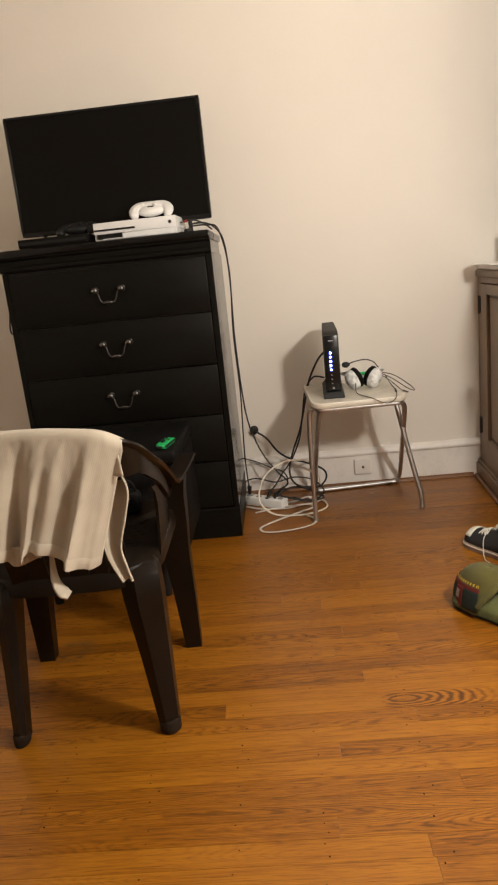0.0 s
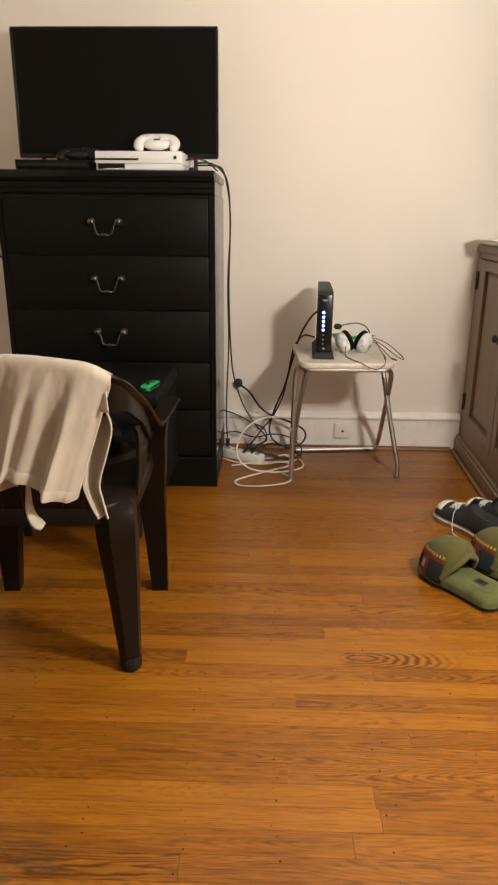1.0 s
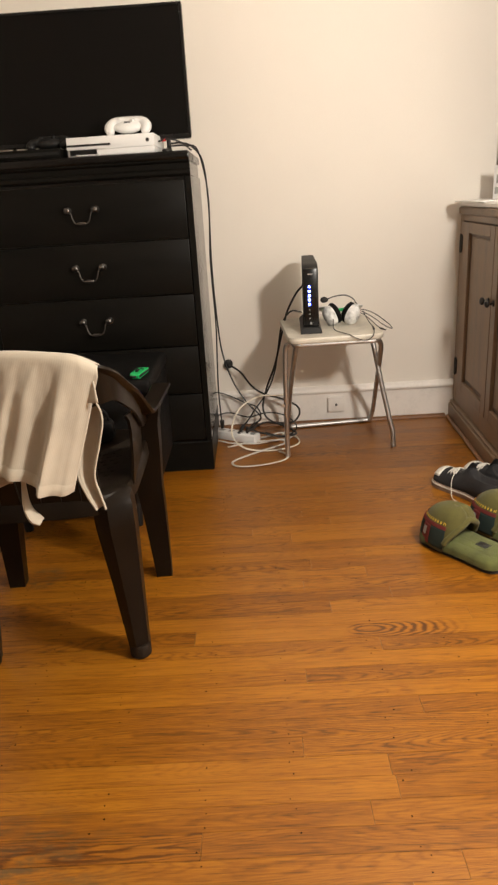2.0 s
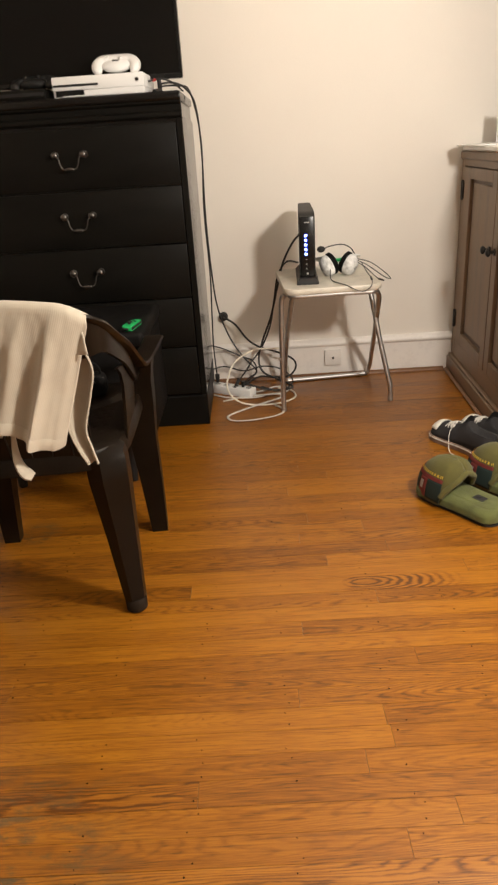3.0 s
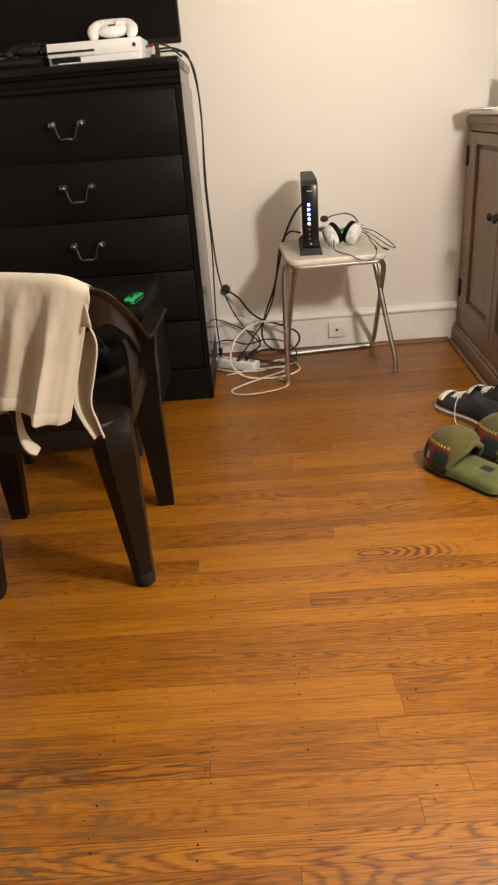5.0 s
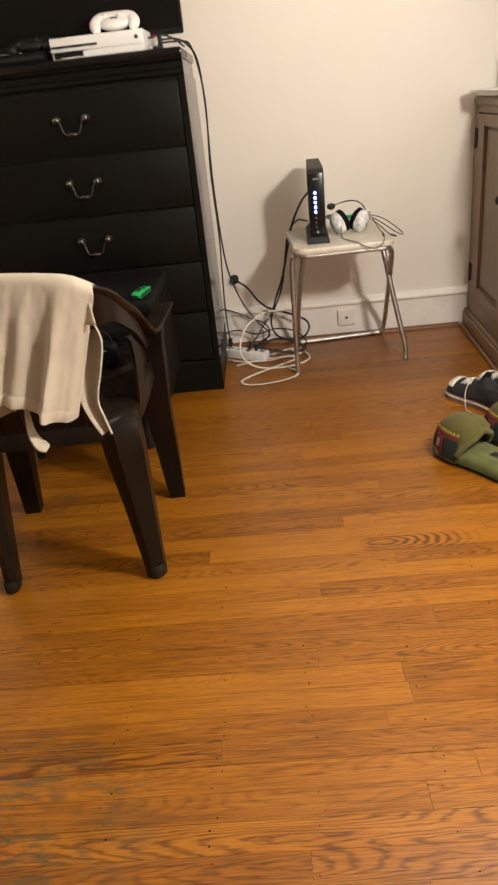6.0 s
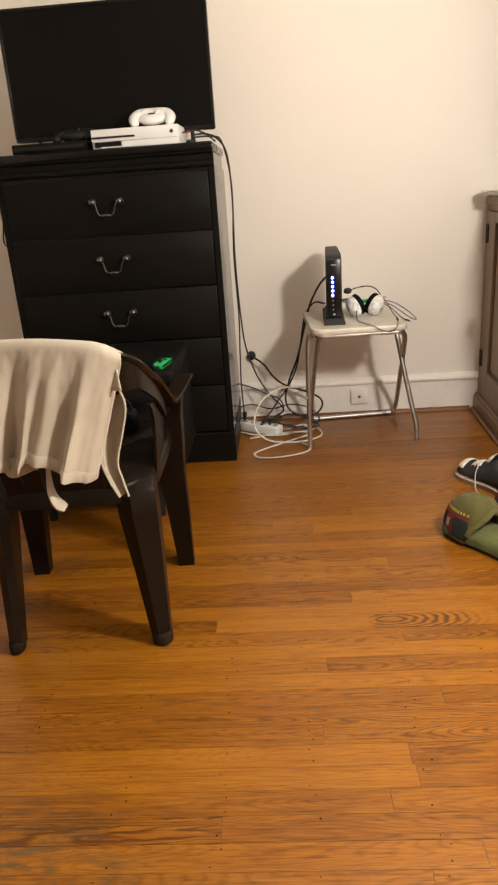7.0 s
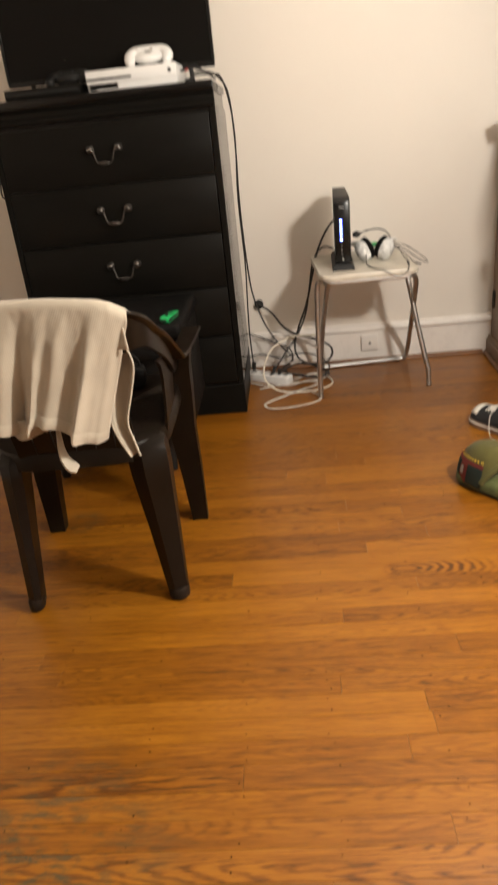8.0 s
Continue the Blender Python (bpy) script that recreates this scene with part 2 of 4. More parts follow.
RUBBER = surface("black_rubber", (0.015, 0.015, 0.014), 0.75, vary=0.2, bump=0.05)
NAVY = surface("charcoal_canvas", (0.019, 0.018, 0.019), 0.9, vary=0.35, scale=30, grain=700, bump=0.1)
OFFWHITE = surface("offwhite_rubber", (0.70, 0.67, 0.60), 0.55, vary=0.08, scale=30, dirt=0.1)
SHOE_SOLE = surface("worn_brown_rubber", (0.20, 0.13, 0.095), 0.7, vary=0.25, scale=40)
LACE = surface("white_lace", (0.60, 0.57, 0.51), 0.9, vary=0.08)
WIRE = surface("black_cable", (0.014, 0.013, 0.012), 0.5, vary=0.1, bump=0)
WHITE_WIRE = surface("ivory_cable", (0.70, 0.65, 0.54), 0.5, vary=0.05, bump=0)
FLAT_WIRE = surface("pale_grey_cable", (0.60, 0.57, 0.52), 0.5, vary=0.05, bump=0)
NEON = surface("green_plastic", (0.012, 0.42, 0.115), 0.45, vary=0.04, bump=0.01)
REDTIP = surface("red_plastic", (0.5, 0.02, 0.02), 0.4)
LED = glowing("blue_white_led", (0.40, 0.52, 1.0), 9.0)
LEDRIM = glowing("deep_blue_led", (0.02, 0.06, 0.9), 1.6)
CLOTHBLACK = surface("black_leatherette", (0.004, 0.0036, 0.0034), 0.6, spec=0.10, vary=0.3, scale=14, grain=320, bump=0.08)


# ---- helpers for meshes ----
def finish(bm, name, material, smooth=True, angle=40):
    bmesh.ops.recalc_face_normals(bm, faces=bm.faces)
    me = bpy.data.meshes.new(name)
    if smooth:
        for f in bm.faces:
            f.smooth = True
        for e in bm.edges:
            if len(e.link_faces) == 2 and e.calc_face_angle(0) > radians(angle):
                e.smooth = False
    bm.to_mesh(me)
    bm.free()
    me.materials.append(material)
    return me


def part(name, bm, material, parent, label="", smooth=True):
    ob = new(name, finish(bm, name, material, smooth))
    ob.parent = parent
    if label:
        tagged(ob, label)
    return ob


def thing(name, label, category, m=None, group=""):
    ob = new(name)
    ob.empty_display_size = 0.05
    if m is not None:
        ob.matrix_basis = m
    return tagged(ob, label, category, group)


def single(name, bm, material, label, category, m=None, group="", kind=""):
    ob = new(name, finish(bm, name, material))
    if m is not None:
        ob.matrix_basis = m
    return tagged(ob, label, category, group, kind)


def box(x0, x1, y0, y1, z0, z1, bevel=0.0, segments=1, bm=None, m=None):
    own = bmesh.new()
    bmesh.ops.create_cube(own, size=1)
    for v in own.verts:
        v.co = (x1 if v.co.x > 0 else x0, y1 if v.co.y > 0 else y0, z1 if v.co.z > 0 else z0)
    if bevel:
        bmesh.ops.bevel(own, geom=own.edges[:], offset=bevel, segments=segments, profile=0.5, affect="EDGES")
    if m is not None:
        own.transform(m)
    if bm is None:
        return own
    return merge(bm, own)


def merge(bm, own):
    made = {v: bm.verts.new(v.co) for v in own.verts}
    for f in own.faces:
        bm.faces.new([made[v] for v in f.verts])
    own.free()
    return bm


def loft(rings, bm=None, closed=True, caps=True):
    """Skin a list of rings, each a list of points."""
    bm = bm or bmesh.new()
    rows = [[bm.verts.new(p) for p in r] for r in rings]
    n = len(rows[0])
    for a, b in zip(rows, rows[1:]):
        for i in range(n if closed else n - 1):
            j = (i + 1) % n
            bm.faces.new((a[i], a[j], b[j], b[i]))
    if caps and closed:
        bm.faces.new(rows[0][::-1])
        bm.faces.new(rows[-1])
    return bm


def smooth_path(pts, steps=6):
    """Catmull-Rom through the points."""
    p = [Vector(q) for q in pts]
    if len(p) < 3:
        return p
    p = [2 * p[0] - p[1]] + p + [2 * p[-1] - p[-2]]
    out = []
    for i in range(1, len(p) - 2):
        a, b, c, d = p[i - 1:i + 3]
        for k in range(steps):
            t = k / steps
            out.append(0.5 * (2 * b + (c - a) * t + (2 * a - 5 * b + 4 * c - d) * t * t + (3 * b - a - 3 * c + d) * t ** 3))
    out.append(p[-2])
    return out


def tube(pts, r, sides=8, bm=None, smooth=6, flat=1.0, taper=None):
    """A round (or flattened) tube along a smooth path."""
    path = smooth_path(pts, smooth) if smooth else [Vector(q) for q in pts]
    rings, up = [], Vector((0, 0, 1))
    side = None
    for i, q in enumerate(path):
        d = (path[min(i + 1, len(path) - 1)] - path[max(i - 1, 0)]).normalized()
        if side is None:
            side = d.cross(up if abs(d.z) < 0.9 else Vector((1, 0, 0))).normalized()
        side = (side - d * side.dot(d)).normalized()
        nor = side.cross(d)
        k = r if taper is None else r * taper(i / max(1, len(path) - 1))
        rings.append([q + side * math.cos(a) * k + nor * math.sin(a) * k * flat for a in (2 * math.pi * j / sides for j in range(sides))])
    return loft(rings, bm)


def disc(centre, r, axis, depth, sides=20, bm=None, bevel=0.0):
    """A short cylinder with eased rims, from centre along axis."""
    axis = Vector(axis).normalized()
    u = axis.cross(Vector((0, 0, 1)) if abs(axis.z) < 0.9 else Vector((1, 0, 0))).normalized()
    w = axis.cross(u)
    c = Vector(centre)
    prof = [(0, r - bevel), (bevel, r), (depth - bevel, r), (depth, r - bevel)] if bevel else [(0, r), (depth, r)]
    return loft([[c + axis * h + (u * math.cos(a) + w * math.sin(a)) * k for a in (2 * math.pi * j / sides for j in range(sides))] for h, k in prof], bm)


def ball(centre, radii, bm=None, rings=10, sides=16):
    c = Vector(centre)
    rows = []
    for i in range(rings + 1):
        e = math.pi * (i / rings - 0.5) * 0.985
        rows.append([c + Vector((radii[0] * math.cos(e) * math.cos(a), radii[1] * math.cos(e) * math.sin(a), radii[2] * math.sin(e))) for a in (2 * math.pi * j / sides for j in range(sides))])
    return loft(rows, bm)


# ---- the room ----
BACK, LEFT, RIGHT, FRONT, TOP = 2.90, -2.10, 1.38, -2.90, 2.65


def structure(name, bm, material, label, category):
    return tagged(new(name, finish(bm, name, material)), label, category, kind="structure")


structure("wall_north", box(LEFT - 0.12, RIGHT + 0.12, BACK, BACK + 0.12, 0, TOP), WALL, "cream painted plaster wall behind the dresser", "wall")
structure("wall_south", box(LEFT - 0.12, RIGHT + 0.12, FRONT - 0.12, FRONT, 0, TOP), WALL, "cream painted plaster wall", "wall")
structure("wall_west", box(LEFT - 0.12, LEFT, FRONT, BACK, 0, TOP), WALL, "cream painted plaster wall", "wall")
structure("wall_east", box(RIGHT, RIGHT + 0.12, FRONT, BACK, 0, TOP), WALL, "cream painted plaster wall", "wall")
structure("ceiling", box(LEFT - 0.12, RIGHT + 0.12, FRONT - 0.12, BACK + 0.12, TOP, TOP + 0.1), CEIL, "white painted flat ceiling", "ceiling")
floor = structure("floor", box(LEFT, RIGHT, FRONT, BACK, -0.12, -0.012), SEAM, "varnished honey oak strip floor", "floor")


def baseboard_profile(x0, x1):
    prof = [(0, 0), (-0.016, 0), (-0.016, 0.132), (-0.020, 0.134), (-0.024, 0.140), (-0.024, 0.148), (-0.018, 0.156), (-0.008, 0.163), (0, 0.165)]
    return loft([[(x, BACK + y, z) for y, z in prof] for x in (x0, x1)])


base = structure("baseboard", baseboard_profile(LEFT, 0.878), TRIM, "white painted tall wooden baseboard with moulded cap", "baseboard")
quarter = [(0, 0), (-0.015, 0), (-0.0145, 0.004), (-0.011, 0.009), (-0.005, 0.0125), (0, 0.0135)]
structure("trim", loft([[(x, BACK - 0.0165 + y, z) for y, z in quarter] for x in (LEFT, 0.845)]), SHOE_WOOD, "thin brown wooden shoe moulding along the floor", "trim")


# ---- base cabinet and hutch ----
def cabinet():
    c = thing("cabinet", "taupe painted wooden base cabinet with panelled doors", "cabinet", pose(0.877, 2.88, 0, 0, 0, -2.7))
    # local: x into the cabinet, y negative towards the room
    depth, run = 0.50, 0.98
    bm = box(0.02, depth, -run, 0.0, 0.06, 0.875)
    part("body", bm, TAUPE, c)
    fr = box(0.0, 0.02, -0.045, 0.0, 0.078, 0.875, 0.002)
    box(0.0, 0.02, -run, -run + 0.04, 0.078, 0.875, 0.002, bm=fr)
    box(0.0, 0.02, -run + 0.041, -0.046, 0.832, 0.875, 0.002, bm=fr)
    box(0.0, 0.02, -run + 0.041, -0.046, 0.078, 0.145, 0.002, bm=fr)
    part("face_frame", fr, TAUPE, c)
    part("plinth", box(-0.018, 0.1, -run - 0.01, 0.0, 0.0, 0.064, 0.004, bm=box(-0.012, 0.1, -run - 0.005, 0.0, 0.0645, 0.077, 0.004)), TAUPE, c)
    part("shoe_moulding", box(-0.034, -0.0185, -run, -0.02, 0.0, 0.016, 0.006), SHOE_WOOD, c, "brown wooden moulding")
    # worktop with a rounded corner towards the wall
    ring = [(0.49, 0.012), (0.49, -run - 0.02), (-0.010, -run - 0.02)]
    ring += [(-0.010 + 0.05 - 0.05 * math.cos(a), -0.04 + 0.05 * math.sin(a)) for a in (k * math.pi / 16 for k in range(9))]
    part("worktop", loft([[(x + (0.006 if k in (0, 3) else 0), y, z) for x, y in ring] for k, z in enumerate((0.886, 0.890, 0.901, 0.905))]), MARBLE, c, "pale stone top with rounded corner")
    part("bed_moulding", box(-0.010, 0.02, -run, -0.002, 0.855, 0.8855, 0.006), TAUPE, c)
    y = -0.046
    for k in range(2):
        w = 0.442
        y0, y1 = y - w, y - 0.003
        z0, z1 = 0.147, 0.829
        s0, s1 = (0.052, 0.100) if k == 0 else (0.100, 0.052)
        d = box(-0.004, 0.0185, y1 - s1, y1, z0, z1, 0.002)
        box(-0.004, 0.0185, y0, y0 + s0, z0, z1, 0.002, bm=d)
        box(-0.004, 0.0185, y0 + s0, y1 - s1, z1 - 0.040, z1, 0.002, bm=d)
        box(-0.004, 0.0185, y0 + s0, y1 - s1, z0, z0 + 0.048, 0.002, bm=d)
        door = part("door", d, TAUPE, c, "taupe framed door")
        part("panel", box(0.006, 0.014, y0 + s0 + 0.012, y1 - s1 - 0.012, z0 + 0.060, z1 - 0.052, 0.004), TAUPE, door)
        g = box(0.008, 0.016, y0 + s0, y0 + s0 + 0.012, z0 + 0.048, z1 - 0.040)
        box(0.008, 0.016, y1 - s1 - 0.012, y1 - s1, z0 + 0.048, z1 - 0.040, bm=g)
        box(0.008, 0.016, y0 + s0 + 0.012, y1 - s1 - 0.012, z0 + 0.048, z0 + 0.060, bm=g)
        box(0.008, 0.016, y0 + s0 + 0.012, y1 - s1 - 0.012, z1 - 0.052, z1 - 0.040, bm=g)
        part("groove", g, GLAZE, door, "dark brown glazed groove")
        knob_y = y0 + 0.028 if k == 0 else y1 - 0.028
        kb = disc((-0.004, knob_y, 0.575), 0.011, (-1, 0, 0), 0.004, bm=tube([(-0.004, knob_y, 0.575), (-0.022, knob_y, 0.575)], 0.005))
        part("knob", ball((-0.027, knob_y, 0.575), (0.009, 0.014, 0.014), bm=kb), IRON, door, "dark iron knob")
        hy = y1 if k == 0 else y0
        for z in (0.24, 0.745):
            part("hinge", box(-0.010, -0.002, hy - 0.014, hy + 0.016, z - 0.032, z + 0.032, 0.003, bm=disc((-0.008, hy, z - 0.036), 0.005, (0, 0, 1), 0.072, 10)), IRON, door, "dark iron hinge")
        y = y0 - 0.003
    return c


cabinet()


def hutch():
    h = thing("hutch", "taupe wooden hutch standing on the cabinet", "hutch", pose(1.011, 2.885, 0.905))
    # side board facing the room, with a scalloped front edge
    prof = []
    for k in range(60):
        z = 1.30 * k / 59
        scallop = 0.0
        if 0.36 < z < 0.56:
            scallop = 0.005 * abs(math.sin((z - 0.36) / 0.20 * math.pi * 2))
        if 0.70 < z < 0.90:
            scallop = 0.005 * abs(math.sin((z - 0.70) / 0.20 * math.pi * 2))
        prof.append((scallop, z))
    for y in (-0.005, -0.60):
        ring = [(-s, z) for s, z in prof] + [(0.30, 1.30), (0.30, 0.0)]
        part("side_board", loft([[(x, yy, z) for x, z in ring] for yy in (y, y - 0.022)]), TAUPE, h)
    part("back_board", box(0.30, 0.315, -0.625, -0.005, 0.0, 1.30), TAUPE, h)
    part("shelf", box(0.02, 0.30, -0.599, -0.028, 0.34, 0.36, 0.003), TAUPE, h)
    part("crown", box(-0.03, 0.32, -0.64, 0.004, 1.30, 1.34, 0.01), TAUPE, h)


hutch()

# thin pale mat with a rounded end, hanging over the cabinet's edge
ring = [(0.819 + 0.10 - 0.10 * math.cos(q), 2.75 + 0.125 * math.sin(q)) for q in (radians(6 * k) for k in range(16))]
ring += [(1.0, 2.875), (1.0, 2.54), (0.90, 2.535), (0.828, 2.55)]
single("mat", loft([[(x, y, z) for x, y in ring] for z in (0.9056, 0.9086)]), MARBLE, "thin white mat hanging over the cabinet edge", "mat")

card = thing("card", "white folded card with grey print standing on the cabinet", "card", pose(0.943, 2.71, 0.9092, 0, 0, 14))
part("front_leaf", box(-0.001, 0.001, -0.16, 0.0, 0.0, 0.118), CARD, card)
part("back_leaf", box(0.0, 0.002, -0.16, 0.0, 0.0, 0.118, m=pose(0.004, 0, 0, 0, 12, 0)), CARD, card)
pr = box(-0.0022, -0.0012, -0.15, -0.02, 0.055, 0.085)
part("print", box(-0.0022, -0.0012, -0.15, -0.012, 0.018, 0.042, bm=pr), PRINT, card, "grey printed shapes")
# ---- dresser and what stands on it ----
DX0, DX1, DY0, DY1, DZ = -0.905, -0.165, 2.39, 2.865, 1.125


def dresser():
    d = thing("dresser", "tall black lacquered chest of drawers with pewter handles", "dresser", pose((DX0 + DX1) / 2, DY0, 0))
    hw = (DX1 - DX0) / 2
    part("body", box(-hw, hw, 0.006, DY1 - DY0, 0.118, 1.052, 0.004), LACQUER_SIDE, d)
    part("plinth", box(-hw - 0.001, hw + 0.001, 0.001, DY1 - DY0, 0.0, 0.1175, 0.003), LACQUER, d)
    part("neck", box(-hw + 0.006, hw - 0.006, 0.012, DY1 - DY0, 1.052, 1.098), LACQUER_SIDE, d)
    for s in (-1, 1):
        part("stile", box(min(s * (hw - 0.001), s * (hw - 0.020)), max(s * (hw - 0.001), s * (hw - 0.020)), 0.001, 0.0075, 0.119, 1.049, 0.002), LACQUER, d)
    t = box(-hw - 0.008, hw + 0.002, -0.014, DY1 - DY0, 1.098, DZ, 0.006, 2)
    part("top", t, LACQUER_SIDE, d)
    mo = loft([[(x, y, z) for y, z in ((0.02, 1.05), (0.0, 1.05), (-0.006, 1.056), (-0.006, 1.066), (0.002, 1.072), (0.002, 1.088), (-0.009, 1.094), (-0.009, 1.0985), (0.02, 1.0985))] for x in (-hw - 0.002, hw)])
    part("cornice", mo, LACQUER, d)
    seams = [0.126, 0.305, 0.482, 0.666, 0.851, 1.040]
    for z0, z1 in zip(seams, seams[1:]):
        fr = box(-hw + 0.022, hw - 0.022, -0.003, 0.02, z0 + 0.002, z1 - 0.002, 0.0035, 2)
        dr = part("drawer", fr, LACQUER, d)
        zc = z0 + (z1 - z0) * 0.575
        hnd = bmesh.new()
        tube([(-0.041, -0.026, zc), (-0.033, -0.03, zc - 0.010), (-0.029, -0.033, zc - 0.026), (-0.021, -0.035, zc - 0.039), (0.0, -0.036, zc - 0.042), (0.021, -0.035, zc - 0.039), (0.029, -0.033, zc - 0.026), (0.033, -0.03, zc - 0.010), (0.041, -0.026, zc)], 0.0021, 8, hnd)
        ball((0.0, -0.036, zc - 0.041), (0.017, 0.0055, 0.0055), hnd)
        handle = part("handle", hnd, PEWTER, dr, "curved pewter bail handle")
        for s in (-1, 1):
            post = disc((s * 0.047, -0.004, zc + 0.002), 0.0115, (0, -1, 0), 0.004, 16, bevel=0.0012)
            tube([(s * 0.047, -0.006, zc + 0.002), (s * 0.046, -0.024, zc + 0.001)], 0.005, 8, post)
            ball((s * 0.046, -0.026, zc + 0.002), (0.0115, 0.007, 0.0105), post)
            q = part("knob", post, PEWTER, dr, "round pewter post")
    return d


dresser()


def television():
    t = thing("television", "black flat television with a switched-off screen on the dresser", "television", pose(-0.524, 2.60, DZ + 0.0005, -1.0, 0, -0.6))
    w, z0, z1 = 0.357, 0.052, 0.468
    part("cabinet", box(-w, w, 0.006, 0.030, z0, z1, 0.006, 2, bm=box(-0.25, 0.25, 0.028, 0.062, z0 + 0.02, z0 + 0.27, 0.012, 2)), MATTE, t)
    part("screen", box(-w + 0.010, w - 0.010, 0.0015, 0.0055, z0 + 0.016, z1 - 0.010), SCREEN, t, "dark glassy screen")
    bz = box(-w, w, -0.001, 0.010, z1 - 0.010, z1, 0.002)
    box(-w, w, -0.001, 0.010, z0, z0 + 0.016, 0.002, bm=bz)
    box(-w, -w + 0.010, -0.001, 0.010, z0 + 0.016, z1 - 0.010, 0.002, bm=bz)
    box(w - 0.010, w, -0.001, 0.010, z0 + 0.016, z1 - 0.010, 0.002, bm=bz)
    part("bezel", bz, GLOSS, t, "glossy black bezel")
    # metal strips added in place of the reflection on the glossy bezel edges
    for s in (-1, 1):
        part("edge_gleam", box(min(s * (w - 0.001), s * (w + 0.0012)), max(s * (w - 0.001), s * (w + 0.0012)), -0.0018, 0.022, z0 + 0.012, z1 - 0.006, 0.0006), PEWTER, t, "thin metal strip standing in for the bezel's edge highlight")
    for s in (-1, 1):
        foot = tube([(s * 0.27, -0.10, 0.007), (s * 0.275, 0.0, 0.02), (s * 0.275, 0.012, z0 + 0.004)], 0.007, 8)
        tube([(s * 0.275, 0.012, z0 + 0.004), (s * 0.275, 0.03, 0.02), (s * 0.27, 0.11, 0.007)], 0.007, 8, foot)
        part("foot", foot, MATTE, t)


television()


def game_console():
    g = thing("game_console", "white game console with a black slot lying on the dresser", "game console", pose(-0.427, 2.45, DZ + 0.0005, 0, 0, -1.5))
    w, dp = 0.1475, 0.225
    body = box(-w, w, 0.0, dp, 0.024, 0.063, 0.0025, 2)
    box(-w + 0.10, w, 0.0, dp, 0.004, 0.0235, 0.002, bm=body)
    box(-w, -w + 0.0995, 0.010, dp, 0.004, 0.0235, 0.0, bm=body)
    part("case", body, WHITE, g)
    part("disc_slot", box(-w + 0.002, -w + 0.148, -0.0012, 0.002, 0.034, 0.0405), MATTE, g, "thin black disc slot")
    part("port_panel", box(-w + 0.010, -w + 0.098, -0.0005, 0.0105, 0.007, 0.0235), GLOSS, g, "black glossy port panel")
    part("seam", box(-w + 0.03, -w + 0.10, -0.0014, 0.001, 0.0060, 0.0085), WHITE, g)
    part("power_button", disc((w - 0.022, 0.0005, 0.043), 0.0068, (0, -1, 0), 0.0015, 20), GREY, g, "round grey power button")
    mark = disc((w - 0.022, -0.001, 0.043), 0.0045, (0, -1, 0), 0.0012, 16)
    part("badge", mark, MATTE, g, "small dark badge")
    for x in (-w + 0.02, w - 0.02):
        for y in (0.02, dp - 0.02):
            part("foot", disc((x, y, 0.0), 0.008, (0, 0, 1), 0.0045, 12), RUBBER, g)


game_console()


def gamepad(name, label, m, shell, mark):
    g = thing(name, label, "game controller", m)
    # an arched shell whose two grips curve down towards the room
    rings = []
    arch = smooth_path([(-0.060, -0.052, 0.010), (-0.073, -0.036, 0.016), (-0.074, -0.010, 0.026), (-0.056, 0.014, 0.034), (-0.024, 0.018, 0.036), (0.024, 0.018, 0.036), (0.056, 0.014, 0.034), (0.074, -0.010, 0.026), (0.073, -0.036, 0.016), (0.060, -0.052, 0.010)], 4)
    for k, q in enumerate(arch):
        d = (arch[min(k + 1, len(arch) - 1)] - arch[max(k - 1, 0)]).normalized()
        side = d.cross(Vector((0, 0, 1))).normalized()
        up = side.cross(d)
        u = abs(2 * k / (len(arch) - 1) - 1)
        wide = 0.026 - 0.006 * u
        high = 0.016 + 0.003 * u
        end = max(0.25, (1 - u ** 9) ** 0.5)
        rings.append([q + side * math.cos(a) * wide * end + up * math.sin(a) * high * end for a in (2 * math.pi * j / 16 for j in range(16))])
    part("shell", ball((0, -0.010, 0.021), (0.062, 0.042, 0.023), bm=loft(rings)), shell, g)
    part("bumper", box(-0.052, 0.052, 0.030, 0.046, 0.026, 0.042, 0.006, 2), shell, g)
    part("port", box(-0.011, 0.011, -0.0335, -0.028, 0.017, 0.024, 0.001, m=pose(0, 0.0735, 0.003)), mark, g, "dark port")
    part("slot", box(-0.013, 0.013, -0.026, -0.014, 0.0400, 0.0440, 0.001), MATTE, g, "small dark slot")
    for s in (-1, 1):
        st = disc((s * 0.038 if s < 0 else 0.020, 0.006 if s < 0 else -0.010, 0.043), 0.007, (0, 0, 1), 0.007, 14)
        disc((s * 0.038 if s < 0 else 0.020, 0.006 if s < 0 else -0.010, 0.0490), 0.0085, (0, 0, 1), 0.004, 16, st, 0.001)
        part("thumbstick", st, shell, g, "small thumbstick")


gamepad("game_controller", "white wireless game controller lying on the console", pose(-0.372, 2.535, DZ + 0.0790, 22, 0, 1) @ Matrix.Scale(0.82, 4), WHITE, GREY)
gamepad("game_controller", "black wireless game controller lying on a box", pose(-0.648, 2.545, DZ + 0.038, 4, 0, -8) @ Matrix.Scale(0.82, 4), MATTE, RUBBER)


def media_box():
    g = thing("media_box", "flat black media box on the dresser beside the console", "media box", pose(-0.72, 2.44, DZ + 0.0005))
    part("case", box(-0.125, 0.125, 0.0, 0.17, 0.004, 0.034, 0.003, 2), LACQUER, g)
    part("front_strip", box(-0.12, 0.12, -0.001, 0.002, 0.014, 0.024), MATTE, g)
    for x in (-0.1, 0.1):
        for y in (0.02, 0.15):
            part("foot", disc((x, y, 0.0), 0.008, (0, 0, 1), 0.0045, 12), RUBBER, g)


media_box()


